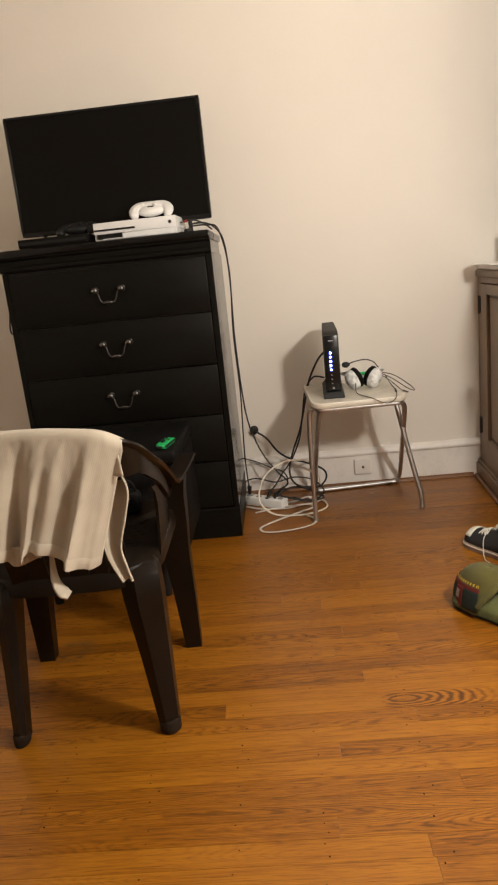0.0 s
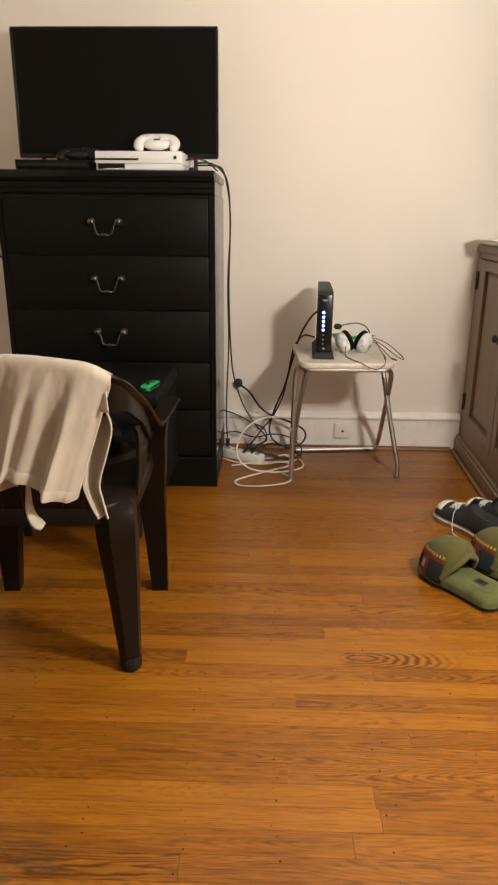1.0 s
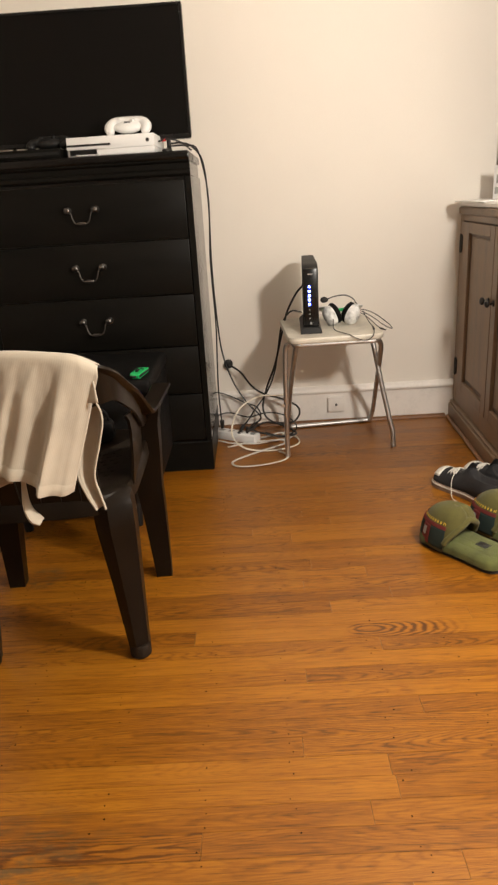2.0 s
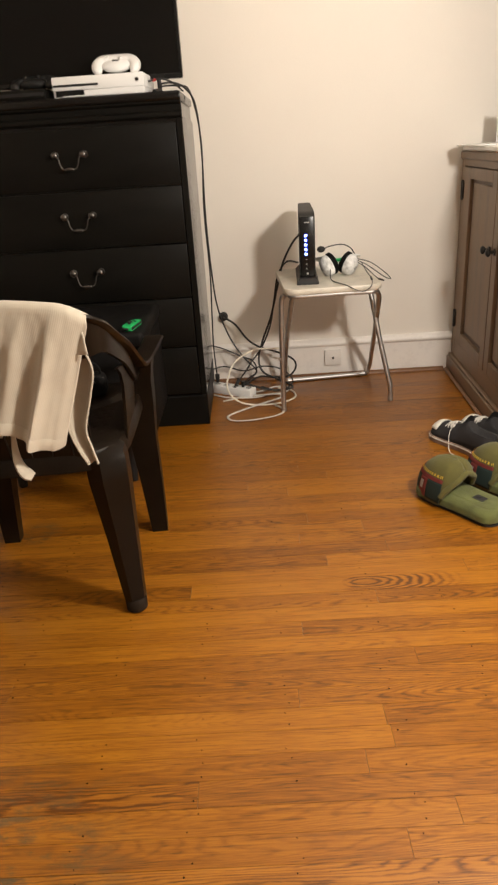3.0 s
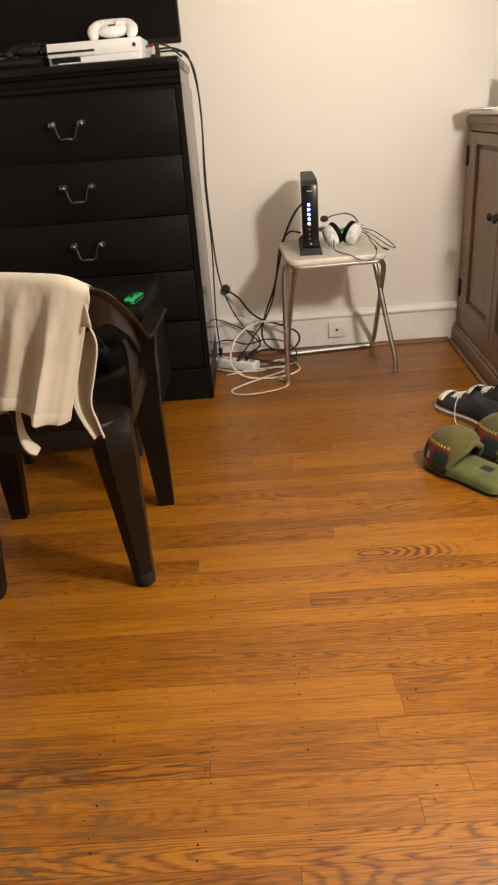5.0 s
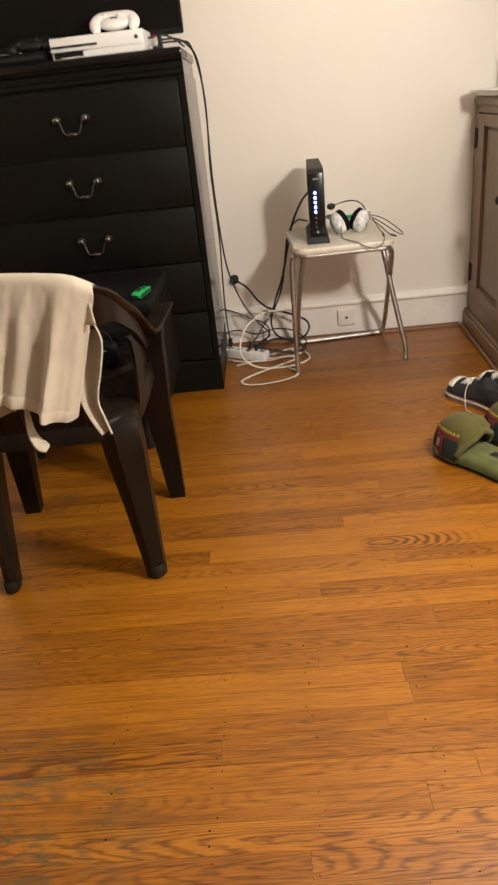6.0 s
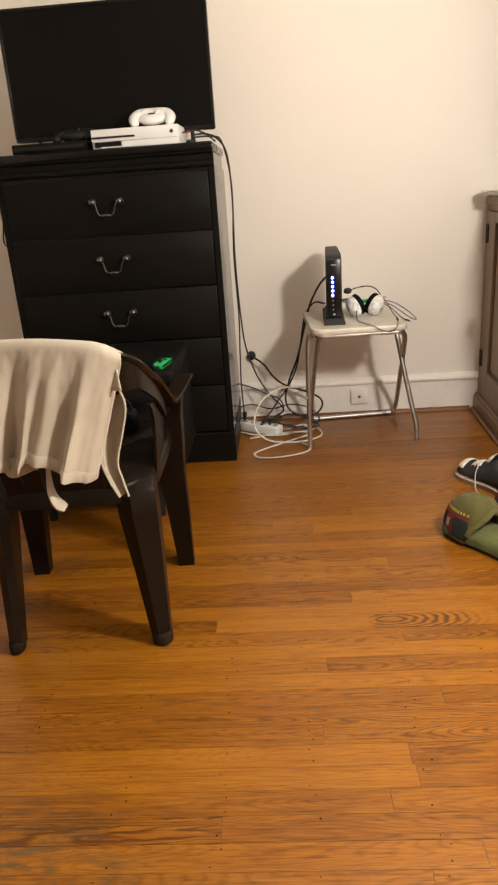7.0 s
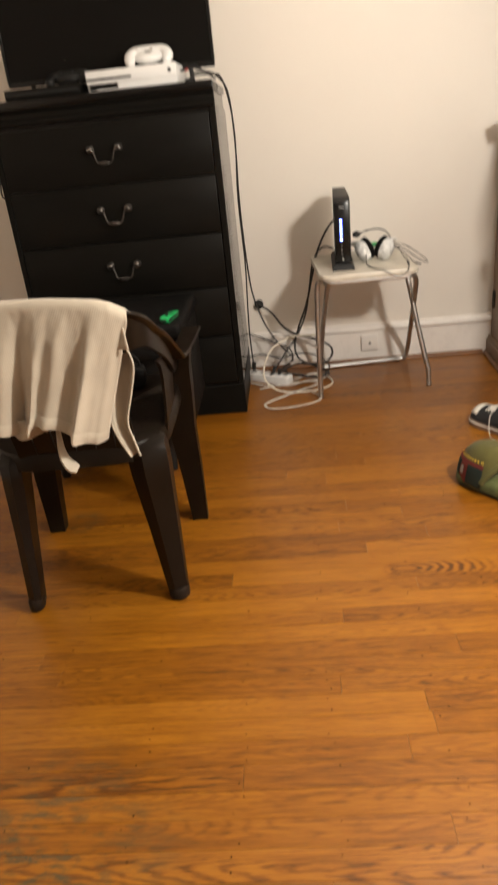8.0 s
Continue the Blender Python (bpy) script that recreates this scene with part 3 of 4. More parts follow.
# ---- stool ----
STOOL_Z = 0.49


def stool():
    s = thing("stool", "folding metal stool with cream laminate seat and chrome legs", "stool", pose(0.301, 2.587, 0, 0, 0, 2))
    def slab(w, d, r, z0, z1, inset=0.002):
        out = []
        for z, k in ((z0, inset), (z0 + 0.003, 0), (z1 - 0.003, 0), (z1, inset)):
            ring = []
            for cx, cy, a0 in ((w - r, d - r, 0), (-w + r, d - r, 90), (-w + r, -d + r, 180), (w - r, -d + r, 270)):
                for q in range(7):
                    a = radians(a0 + q * 15)
                    ring.append((cx + (r - k) * math.cos(a), cy + (r - k) * math.sin(a), z))
            out.append(ring)
        return loft(out)
    part("seat", slab(0.173, 0.219, 0.048, STOOL_Z - 0.020, STOOL_Z), TOPLAM, s, "cream laminate seat")
    part("underframe", slab(0.16, 0.21, 0.03, STOOL_Z - 0.034, STOOL_Z - 0.0205), CHROME, s)
    inv = s.matrix_basis.inverted()

    def leg(name, pts, parent, r=0.0095):
        return part(name, tube([inv @ Vector(p) for p in pts], r, 10), CHROME, parent, "worn chrome tube")

    tz = STOOL_Z - 0.036
    legs = []
    for pts in ([(0.140, 2.440, tz + 0.004), (0.1285, 2.444, tz - 0.012), (0.1245, 2.452, tz - 0.08), (0.122, 2.47, 0.16), (0.122, 2.482, 0.012)],
                [(0.462, 2.60, tz), (0.474, 2.585, tz - 0.05), (0.503, 2.562, 0.25), (0.532, 2.54, 0.11), (0.543, 2.533, 0.06), (0.545, 2.530, 0.012)]):
        lg = leg("front_leg", pts, s)
        end = inv @ Vector(pts[-1])
        part("leg_cap", disc(end - Vector((0, 0, 0.012)), 0.0105, (0, 0, 1), 0.014, 12, bevel=0.002), CHROME, lg, "worn grey metal cap")
    # the rear frame is one bent tube with a bar on the floor
    rear = [(0.185, 2.46, tz), (0.168, 2.47, tz - 0.02), (0.160, 2.50, tz - 0.08), (0.150, 2.66, 0.22), (0.143, 2.79, 0.05), (0.146, 2.812, 0.014), (0.165, 2.818, 0.010),
            (0.33, 2.836, 0.010), (0.485, 2.852, 0.010), (0.503, 2.850, 0.016), (0.514, 2.83, 0.06), (0.503, 2.68, 0.22), (0.490, 2.53, tz - 0.08), (0.484, 2.49, tz - 0.025), (0.465, 2.475, tz)]
    leg("rear_frame", rear, s)
    for x, y, z in ((0.112, 2.462, 0.22), (0.509, 2.56, 0.23)):
        part("rivet", disc(inv @ Vector((x, y - 0.012, z)), 0.006, (0, -1, 0), 0.004, 10), CHROME, s)


stool()


def modem():
    m = thing("modem", "black upright modem with five glowing blue lamps on the stool", "modem", pose(0.225, 2.455, STOOL_Z, 0, 0, -3))
    ring = lambda w0, w1, y0, y1, z: [(-w0, y0, z), (w0, y0, z), (w1, y1, z), (-w1, y1, z)]
    part("foot", loft([ring(0.039, 0.039, -0.016, 0.300, 0.0), ring(0.039, 0.039, -0.016, 0.300, 0.006), ring(0.030, 0.026, -0.004, 0.295, 0.022)]), MATTE, m)
    side = ((0.012, 0.020), (0.298, 0.020), (0.306, 0.030), (0.306, 0.240), (0.298, 0.251), (0.060, 0.243), (0.030, 0.237), (0.012, 0.226))
    part("body", loft([[(x * k * (1 - 0.22 * max(0.0, y) / 0.3), y, z) for y, z in side] for x, k in ((-0.029, 0.93), (-0.029, 0.98), (-0.029, 1.0), (0.029, 1.0), (0.029, 0.98), (0.029, 0.93))]), MATTE, m)
    part("front_panel", box(-0.0265, 0.0265, 0.004, 0.014, 0.024, 0.230, 0.004, 2), GLOSS, m, "glossy black front")
    for k in range(5):
        z = 0.166 - 0.0155 * k
        rim = part("lamp_rim", disc((-0.004, 0.0045, z), 0.0062, (0, -1, 0), 0.0012, 16), LEDRIM, m, "deep blue ring")
        part("lamp", disc((-0.004, 0.0036, z), 0.0042, (0, -1, 0), 0.0012, 14), LED, m, "glowing blue-white lamp")
    for k in range(3):
        part("icon", box(-0.006, -0.001, 0.0030, 0.0042, 0.083 - 0.0155 * k, 0.086 - 0.0155 * k), GREY, m)
    part("badge", box(-0.009, 0.009, 0.0030, 0.0042, 0.208, 0.212), GREY, m, "small pale badge")
    part("badge", disc((0.0, 0.0040, 0.036), 0.004, (0, -1, 0), 0.001, 14), GREY, m, "small pale badge")


modem()


def headset():
    h = thing("headset", "white gaming headset with black cushions lying on the stool", "headset", pose(0.360, 2.60, STOOL_Z, 0, 0, 0) @ Matrix.Scale(0.9, 4))
    for s, yaw in ((-1, 22), (1, -42)):
        m = pose(-0.044 if s < 0 else 0.027, -0.01, 0.046, 0, 0, yaw) @ pose(0, 0, 0, 0, s * 25, 0)
        shell = loft([[m @ Vector((s * x, 0.034 * k * math.cos(a), 0.045 * k * math.sin(a))) for a in (2 * math.pi * j / 22 for j in range(22))] for x, k in ((0.0, 0.96), (0.008, 1.0), (0.024, 0.96), (0.036, 0.74), (0.041, 0.4), (0.042, 0.1))])
        cup = part("ear_cup", shell, CAMO, h, "white and grey mottled ear cup")
        cush = loft([[m @ Vector((-s * x, 0.036 * k * math.cos(a), 0.046 * k * math.sin(a))) for a in (2 * math.pi * j / 22 for j in range(22))] for x, k in ((-0.001, 0.95), (0.006, 1.02), (0.016, 1.0), (0.021, 0.84), (0.018, 0.6), (0.008, 0.5))])
        part("cushion", cush, CLOTHBLACK, cup, "black padded cushion")
        part("badge", disc(m @ Vector((s * 0.0365, 0, 0.0)), 0.008, m.to_3x3() @ Vector((s, 0, 0)), 0.0055, 16), GREY, cup)
    band = tube([(-0.058, 0.01, 0.075), (-0.085, 0.08, 0.06), (-0.065, 0.16, 0.035), (0.0, 0.195, 0.025), (0.065, 0.16, 0.035), (0.085, 0.08, 0.06), (0.060, 0.01, 0.075)], 0.011, 10, flat=0.5)
    part("headband", band, WHITE, h)
    part("band_pad", tube([(-0.05, 0.15, 0.040), (0.0, 0.178, 0.032), (0.05, 0.15, 0.040)], 0.012, 8, flat=0.6), NEON, h, "green band lining")
    boom = part("boom", tube([(0.055, -0.02, 0.085), (0.035, -0.03, 0.112), (0.0, -0.045, 0.128), (-0.045, -0.055, 0.126), (-0.075, -0.06, 0.118)], 0.0024, 8), WIRE, h, "thin black boom")
    part("foam_ball", ball((-0.086, -0.062, 0.116), (0.017, 0.013, 0.0125)), RUBBER, boom, "black foam cover")


headset()


def cable(name, label, pts, r, material, flat=1.0, plug=None, m=None):
    c = thing(name, label, "cable")
    w = part("wire", tube(pts, r, 7, flat=flat, smooth=7), material, c)
    for p, d, size in plug or ():
        part("plug", tube([Vector(p), Vector(p) + Vector(d) * 0.6, Vector(p) + Vector(d)], size, 8, smooth=0, taper=lambda u: 1.0 - 0.35 * u), material, c)
    return c


S = STOOL_Z
cable("cable", "thin black headset cable looped over the stool", [(0.318, 2.565, S + 0.03), (0.312, 2.50, S + 0.004), (0.328, 2.42, S + 0.004), (0.352, 2.372, S + 0.003), (0.378, 2.360, S - 0.010), (0.408, 2.360, S - 0.018), (0.434, 2.364, S - 0.004), (0.446, 2.42, S + 0.012), (0.440, 2.49, S + 0.024), (0.43, 2.56, S + 0.05)], 0.0016, WIRE, plug=[((0.446, 2.42, S + 0.010), (0.001, 0.03, 0.004), 0.0042)])
cable("cable", "thin black headset cable looped over the stool", [(0.42, 2.60, S + 0.055), (0.465, 2.56, S + 0.045), (0.51, 2.50, S + 0.014), (0.516, 2.44, S + 0.004), (0.495, 2.46, S + 0.010), (0.455, 2.54, S + 0.036), (0.42, 2.61, S + 0.05)], 0.0016, WIRE)
cable("cable", "thin black headset lead ending in a jack", [(0.41, 2.60, S + 0.05), (0.44, 2.53, S + 0.035), (0.470, 2.46, S + 0.008), (0.482, 2.43, S + 0.004)], 0.0016, WIRE, plug=[((0.476, 2.445, S + 0.005), (0.012, -0.028, -0.001), 0.0038)])

# ---- cables between dresser and stool ----
cable("cable", "black cable hanging down beside the dresser", [(-0.24, 2.56, DZ + 0.035), (-0.20, 2.57, DZ + 0.036), (-0.165, 2.60, DZ + 0.022), (-0.135, 2.64, DZ - 0.03), (-0.128, 2.67, 0.95), (-0.135, 2.70, 0.72), (-0.130, 2.72, 0.5), (-0.118, 2.74, 0.36), (-0.080, 2.74, 0.24), (-0.03, 2.72, 0.16), (0.015, 2.70, 0.115), (0.022, 2.70, 0.09), (-0.01, 2.69, 0.075), (-0.035, 2.69, 0.05)], 0.0032, WIRE, plug=[((-0.035, 2.69, 0.062), (-0.002, 0, -0.026), 0.0085)])
cable("cable", "black cable hanging down beside the dresser", [(-0.25, 2.60, DZ + 0.03), (-0.19, 2.62, DZ + 0.03), (-0.15, 2.65, DZ + 0.01), (-0.128, 2.69, 0.98), (-0.140, 2.72, 0.74), (-0.138, 2.74, 0.5), (-0.145, 2.76, 0.34), (-0.150, 2.77, 0.2), (-0.146, 2.765, 0.08), (-0.144, 2.76, 0.05)], 0.003, WIRE, plug=[((-0.144, 2.76, 0.075), (0, 0, -0.034), 0.010)])
cable("cable", "short black cable with a red tip behind the console", [(-0.275, 2.53, DZ + 0.042), (-0.235, 2.52, DZ + 0.046), (-0.20, 2.54, DZ + 0.036), (-0.17, 2.60, DZ + 0.012)], 0.0028, WIRE)
tip = single("cable_tip", tube([(-0.262, 2.528, DZ + 0.043), (-0.249, 2.522, DZ + 0.0450)], 0.0042, 8, smooth=0), REDTIP, "red plastic plug tip on the dresser", "plug")
cable("cable", "black cable from the round wall plug", [(-0.104, 2.868, 0.29), (-0.085, 2.845, 0.287), (-0.05, 2.83, 0.262), (-0.01, 2.825, 0.205), (0.04, 2.82, 0.168), (0.12, 2.815, 0.140), (0.182, 2.80, 0.110), (0.190, 2.785, 0.075), (0.155, 2.77, 0.045), (0.09, 2.76, 0.05), (0.03, 2.74, 0.06), (-0.05, 2.70, 0.03), (-0.075, 2.69, 0.04)], 0.0042, WIRE)
cable("cable", "black cable hanging from the modem", [(0.215, 2.655, S + 0.15), (0.185, 2.69, S + 0.11), (0.150, 2.74, S + 0.03), (0.125, 2.77, 0.42), (0.095, 2.79, 0.30), (0.055, 2.79, 0.20), (0.035, 2.78, 0.12), (0.055, 2.76, 0.07), (0.12, 2.73, 0.045), (0.17, 2.70, 0.02), (0.10, 2.70, 0.012), (0.02, 2.70, 0.03), (-0.02, 2.69, 0.05)], 0.0042, WIRE)
cable("cable", "black cable leaving the back of the modem", [(0.205, 2.66, S + 0.045), (0.165, 2.72, S + 0.04), (0.130, 2.77, S - 0.02), (0.110, 2.79, 0.36), (0.09, 2.795, 0.26), (0.05, 2.80, 0.17), (0.0, 2.78, 0.11), (-0.03, 2.75, 0.075), (-0.06, 2.71, 0.055)], 0.0034, WIRE, plug=[((-0.052, 2.72, 0.062), (-0.016, -0.014, -0.026), 0.0085)])
cable("cable", "ivory network cable in a standing loop", [(0.14, 2.855, 0.30), (0.155, 2.845, 0.20), (0.165, 2.83, 0.162), (0.10, 2.78, 0.168), (0.02, 2.70, 0.19), (-0.06, 2.63, 0.165), (-0.095, 2.60, 0.10), (-0.09, 2.58, 0.05), (-0.04, 2.56, 0.014), (0.04, 2.55, 0.005), (0.12, 2.565, 0.005), (0.175, 2.62, 0.005), (0.165, 2.70, 0.006), (0.11, 2.73, 0.010)], 0.0036, WHITE_WIRE)
cable("cable", "pale flat cable looped on the floor", [(-0.16, 2.70, 0.006), (-0.10, 2.66, 0.005), (0.0, 2.64, 0.005), (0.09, 2.64, 0.016), (0.118, 2.60, 0.016), (0.03, 2.555, 0.007), (-0.05, 2.50, 0.004), (-0.095, 2.45, 0.004), (-0.08, 2.405, 0.004), (-0.02, 2.395, 0.004), (0.06, 2.415, 0.004), (0.112, 2.45, 0.004), (0.118, 2.50, 0.004), (0.09, 2.54, 0.004)], 0.0052, FLAT_WIRE, flat=0.5)
cable("cable", "pale cable trailing along the floor", [(-0.02, 2.68, 0.012), (0.05, 2.72, 0.006), (0.10, 2.76, 0.005), (0.16, 2.74, 0.005), (0.13, 2.68, 0.005), (0.05, 2.66, 0.008), (-0.03, 2.66, 0.004), (-0.12, 2.62, 0.004)], 0.0036, FLAT_WIRE)
cable("cable", "pale cable running along the baseboard", [(-0.20, 2.84, 0.19), (-0.12, 2.858, 0.16), (-0.04, 2.855, 0.12), (0.01, 2.84, 0.10), (0.02, 2.80, 0.06), (-0.05, 2.76, 0.02), (-0.16, 2.74, 0.008)], 0.003, WIRE)
cable("cable", "black cable crossing behind the cable tangle", [(-0.21, 2.83, 0.06), (-0.12, 2.835, 0.085), (-0.03, 2.82, 0.065), (0.05, 2.79, 0.09), (0.13, 2.78, 0.075), (0.175, 2.75, 0.03), (0.12, 2.70, 0.008), (0.04, 2.73, 0.02)], 0.003, WIRE)
cable("cable", "black cable loop hanging at the side of the dresser", [(-0.80, 2.66, DZ + 0.012), (-0.87, 2.62, DZ + 0.012), (-0.925, 2.58, DZ - 0.02), (-0.932, 2.54, 1.02), (-0.945, 2.50, 0.90), (-0.940, 2.47, 0.845), (-0.918, 2.47, 0.835), (-0.912, 2.5, 0.85)], 0.0028, WIRE)


def power_strip():
    p = thing("power_strip", "white power strip with black plugs on the floor", "power strip", pose(-0.08, 2.715, 0.0, 0, 0, -32))
    part("case", box(-0.11, 0.10, -0.026, 0.026, 0.0, 0.036, 0.005, 2), WHITE, p)
    part("switch", box(0.07, 0.088, -0.008, 0.008, 0.036, 0.041, 0.001), GREY, p)
    for x in (-0.075, -0.03, 0.015):
        part("socket", box(x - 0.012, x + 0.012, -0.011, 0.011, 0.0355, 0.0372, 0.001), GREY, p)


power_strip()

plug = thing("wall_plug", "round black plug in a wall socket", "plug", pose(-0.105, 2.898, 0.29))
part("collar", disc((0, 0.002, 0), 0.019, (0, -1, 0), 0.004, 20), MATTE, plug)
part("head", disc((0, -0.002, 0), 0.0165, (0, -1, 0), 0.024, 18, bevel=0.004), RUBBER, plug, "round black plug head")

jack = thing("wall_jack", "square white cable jack on the baseboard", "wall jack", pose(0.360, BACK - 0.0165, 0.084, 0, 0, 0))
part("plate", box(-0.036, 0.036, -0.014, 0.0, -0.033, 0.033, 0.003, 2), TRIM, jack)
part("socket", disc((0.0, -0.0135, 0.0), 0.0055, (0, -1, 0), 0.004, 14), PEWTER, jack, "small metal socket")


# ---- plastic armchair with the shirt ----
CHAIR_AT = pose(-0.461, 1.465, 0, 0, 0, 2.6)


def rail_at(u):
    """The top rim of back and arms; u from -1 (one arm's end) over 0 (middle of the back) to 1."""
    pts = [(0.0, -0.345, 0.744, 0.11, 0.010), (0.090, -0.345, 0.740, 0.11, 0.010), (0.168, -0.341, 0.726, 0.09, 0.012), (0.203, -0.316, 0.703, 0.062, 0.014), (0.214, -0.238, 0.658, 0.050, 0.016),
           (0.215, -0.140, 0.612, 0.046, 0.020), (0.211, -0.040, 0.557, 0.044, 0.026), (0.203, 0.048, 0.515, 0.042, 0.036), (0.208, 0.140, 0.518, 0.040, 0.044), (0.216, 0.245, 0.526, 0.034, 0.048)]
    a = abs(u) * (len(pts) - 1)
    i = min(int(a), len(pts) - 2)
    t = a - i
    p, q = np.array(pts[i]), np.array(pts[i + 1])
    before, after = np.array(pts[max(i - 1, 0)]), np.array(pts[min(i + 2, len(pts) - 1)])
    if i == 0:
        before = p * np.array([-1, 1, 1, 1, 1]) + (q - p) * 0 - np.array([q[0], 0, 0, 0, 0])
    v = 0.5 * (2 * p + (q - before) * t + (2 * before - 5 * p + 4 * q - after) * t * t + (3 * p - before - 3 * q + after) * t ** 3)
    v[0] *= 1 if u >= 0 else -1
    return v


def plastic_armchair():
    c = thing("plastic_armchair", "dark brown moulded plastic armchair with a shirt on its back", "chair", CHAIR_AT)
    # rim: upright web with an outward lip
    rings, n = [], 72
    for k in range(n + 1):
        u = -1 + 2 * k / n
        x, y, z, h, lip = rail_at(u)
        a, b = rail_at(max(-1, u - 0.01)), rail_at(min(1, u + 0.01))
        d = Vector((b[0] - a[0], b[1] - a[1], 0)).normalized()
        out = Vector((d.y, -d.x, 0))
        p, up = Vector((x, y, z)), Vector((0, 0, 1))
        lean = Vector((0, 0.22 * h, 0)) if abs(u) < 0.35 else Vector((0, 0.22 * h * max(0, 1 - (abs(u) - 0.35) * 4), 0))
        rings.append([p - out * 0.003 - up * h + lean, p - out * 0.003 - up * 0.004, p + out * 0.001, p + out * (lip - 0.003), p + out * lip - up * 0.005, p + out * (lip - 0.004) - up * 0.011, p + out * 0.005 - up * 0.013, p + out * 0.004 - up * h + lean])
    part("rim", loft(rings), CHAIR, c)
    # back slats
    for k in range(6):
        x = -0.090 + 0.045 * k
        ring = []
        for t in np.linspace(0, 1, 8):
            z = 0.655 - t * 0.255
            y = -0.322 + 0.105 * t + 0.012 * math.sin(t * math.pi)
            w = 0.0195 - 0.001 * math.sin(t * math.pi)
            xx = x * (1.0 - 0.10 * t)
            ring.append([(xx - w, y, z), (xx + w, y, z), (xx + w, y + 0.006, z), (xx - w, y + 0.006, z)])
        part("back_slat", loft(ring), CHAIR, c)
    # seat shell with turned-down skirt
    rings, m = [], 48

    def outline(k, grow, z, dish=0.0):
        ring = []
        for j in range(m):
            a = 2 * math.pi * j / m
            ca, sa = math.cos(a), math.sin(a)
            e = 0.42
            x = math.copysign(abs(ca) ** e, ca) * (0.196 + 0.018 * sa)
            if ca < 0:
                x *= 1 - 0.20 * max(0.0, -sa)
            y = math.copysign(abs(sa) ** e, sa) * 0.212
            ring.append((x * k * grow, y * k * grow - 0.010, z + 0.030 - dish + 0.010 * (y > 0.15) * k))
        return ring
    for k, g, z, dd in ((0.05, 1, 0.382, 0.012), (0.4, 1, 0.382, 0.010), (0.75, 1, 0.382, 0.004), (0.93, 1, 0.385, 0.0), (1.0, 1, 0.381, 0), (1.0, 1.015, 0.374, 0), (1.0, 1.025, 0.345, 0), (0.985, 1.02, 0.345, 0), (0.97, 1, 0.374, 0), (0.75, 1, 0.374, 0.006), (0.05, 1, 0.374, 0.014)):
        rings.append(outline(k, g, z, dd))
    seat = part("seat", loft(rings), CHAIR, c)
    ribs = bmesh.new()
    for i in range(-6, 7):
        for j in range(-6, 7):
            x, y = i * 0.024 + (0.012 if j % 2 else 0), j * 0.024 - 0.01
            if abs(x) < 0.15 and abs(y + 0.01) < 0.16:
                k = max(abs(x) / 0.196, abs(y + 0.01) / 0.212)
                z = 0.412 - float(np.interp(k, (0.05, 0.4, 0.75, 0.93), (0.012, 0.010, 0.004, -0.003)))
                box(x - 0.008, x + 0.008, y - 0.0045, y + 0.0045, z - 0.006, z + 0.0006, 0.0, bm=ribs)
    part("seat_texture", ribs, CHAIR, seat)

    def leg(stations, name):
        rings = []
        for x, y, z, w, d in stations:
            s = 1 if x > 0 else -1
            f = -1 if y < 0 else 1
            rings.append([(x - s * w / 2, y - f * d * 0.5, z), (x + s * w / 2, y - f * d * 0.5, z), (x + s * w / 2, y + f * d * 0.18, z), (x - s * w * 0.10, y + f * d * 0.5, z), (x - s * w / 2, y + f * d * 0.28, z)])
        return part(name, loft(rings), CHAIR, c)

    for s in (-1, 1):
        if s > 0:
            st = [(0.172, -0.176, 0.006, 0.042, 0.044), (0.171, -0.176, 0.03, 0.044, 0.046), (0.165, -0.182, 0.2, 0.0625, 0.060), (0.160, -0.192, 0.34, 0.080, 0.074), (0.158, -0.192, 0.388, 0.082, 0.066), (0.157, -0.182, 0.405, 0.074, 0.050), (0.156, -0.168, 0.413, 0.050, 0.030)]
        else:
            st = [(-0.166, -0.176, 0.006, 0.030, 0.044), (-0.165, -0.176, 0.03, 0.032, 0.046), (-0.148, -0.182, 0.2, 0.038, 0.060), (-0.133, -0.192, 0.34, 0.046, 0.074), (-0.131, -0.192, 0.388, 0.047, 0.066), (-0.129, -0.182, 0.405, 0.042, 0.050), (-0.127, -0.168, 0.413, 0.032, 0.030)]
        rl = leg(st, "rear_leg")
        fx, fr = (0.172, 1.0) if s > 0 else (-0.166, 0.74)
        foot = loft([[(fx + k * fr * 0.0245 * math.cos(a), -0.178 + k * 0.0255 * math.sin(a), z) for a in (2 * math.pi * j / 16 for j in range(16))] for z, k in ((0.0, 0.85), (0.004, 1.0), (0.024, 1.0), (0.031, 0.8))])
        part("foot_pad", foot, CHAIR_WORN, rl, "scuffed rounded foot")
        leg([(s * 0.202, 0.176, 0.0, 0.042, 0.046), (s * 0.197, 0.176, 0.16, 0.056, 0.060), (s * 0.190, 0.178, 0.29, 0.068, 0.078), (s * 0.196, 0.180, 0.38, 0.066, 0.095), (s * 0.206, 0.172, 0.45, 0.052, 0.115), (s * 0.222, 0.158, 0.509, 0.040, 0.150)], "front_leg")
        # strut from the rim down to the seat
        st = []
        for t, z, back in ((0, 0.580, -0.205), (0.12, 0.556, -0.160), (0.3, 0.520, -0.132), (0.65, 0.458, -0.118), (1.0, 0.398, -0.122)):
            inner, outer = s * (0.204 - 0.014 * t), s * (0.210 - 0.014 * t)
            st.append([(inner, back, z), (inner, 0.04, min(z, 0.53)), (outer, 0.04, min(z, 0.53)), (outer, back, z)])
        part("arm_strut", loft(st), CHAIR, c)


plastic_armchair()


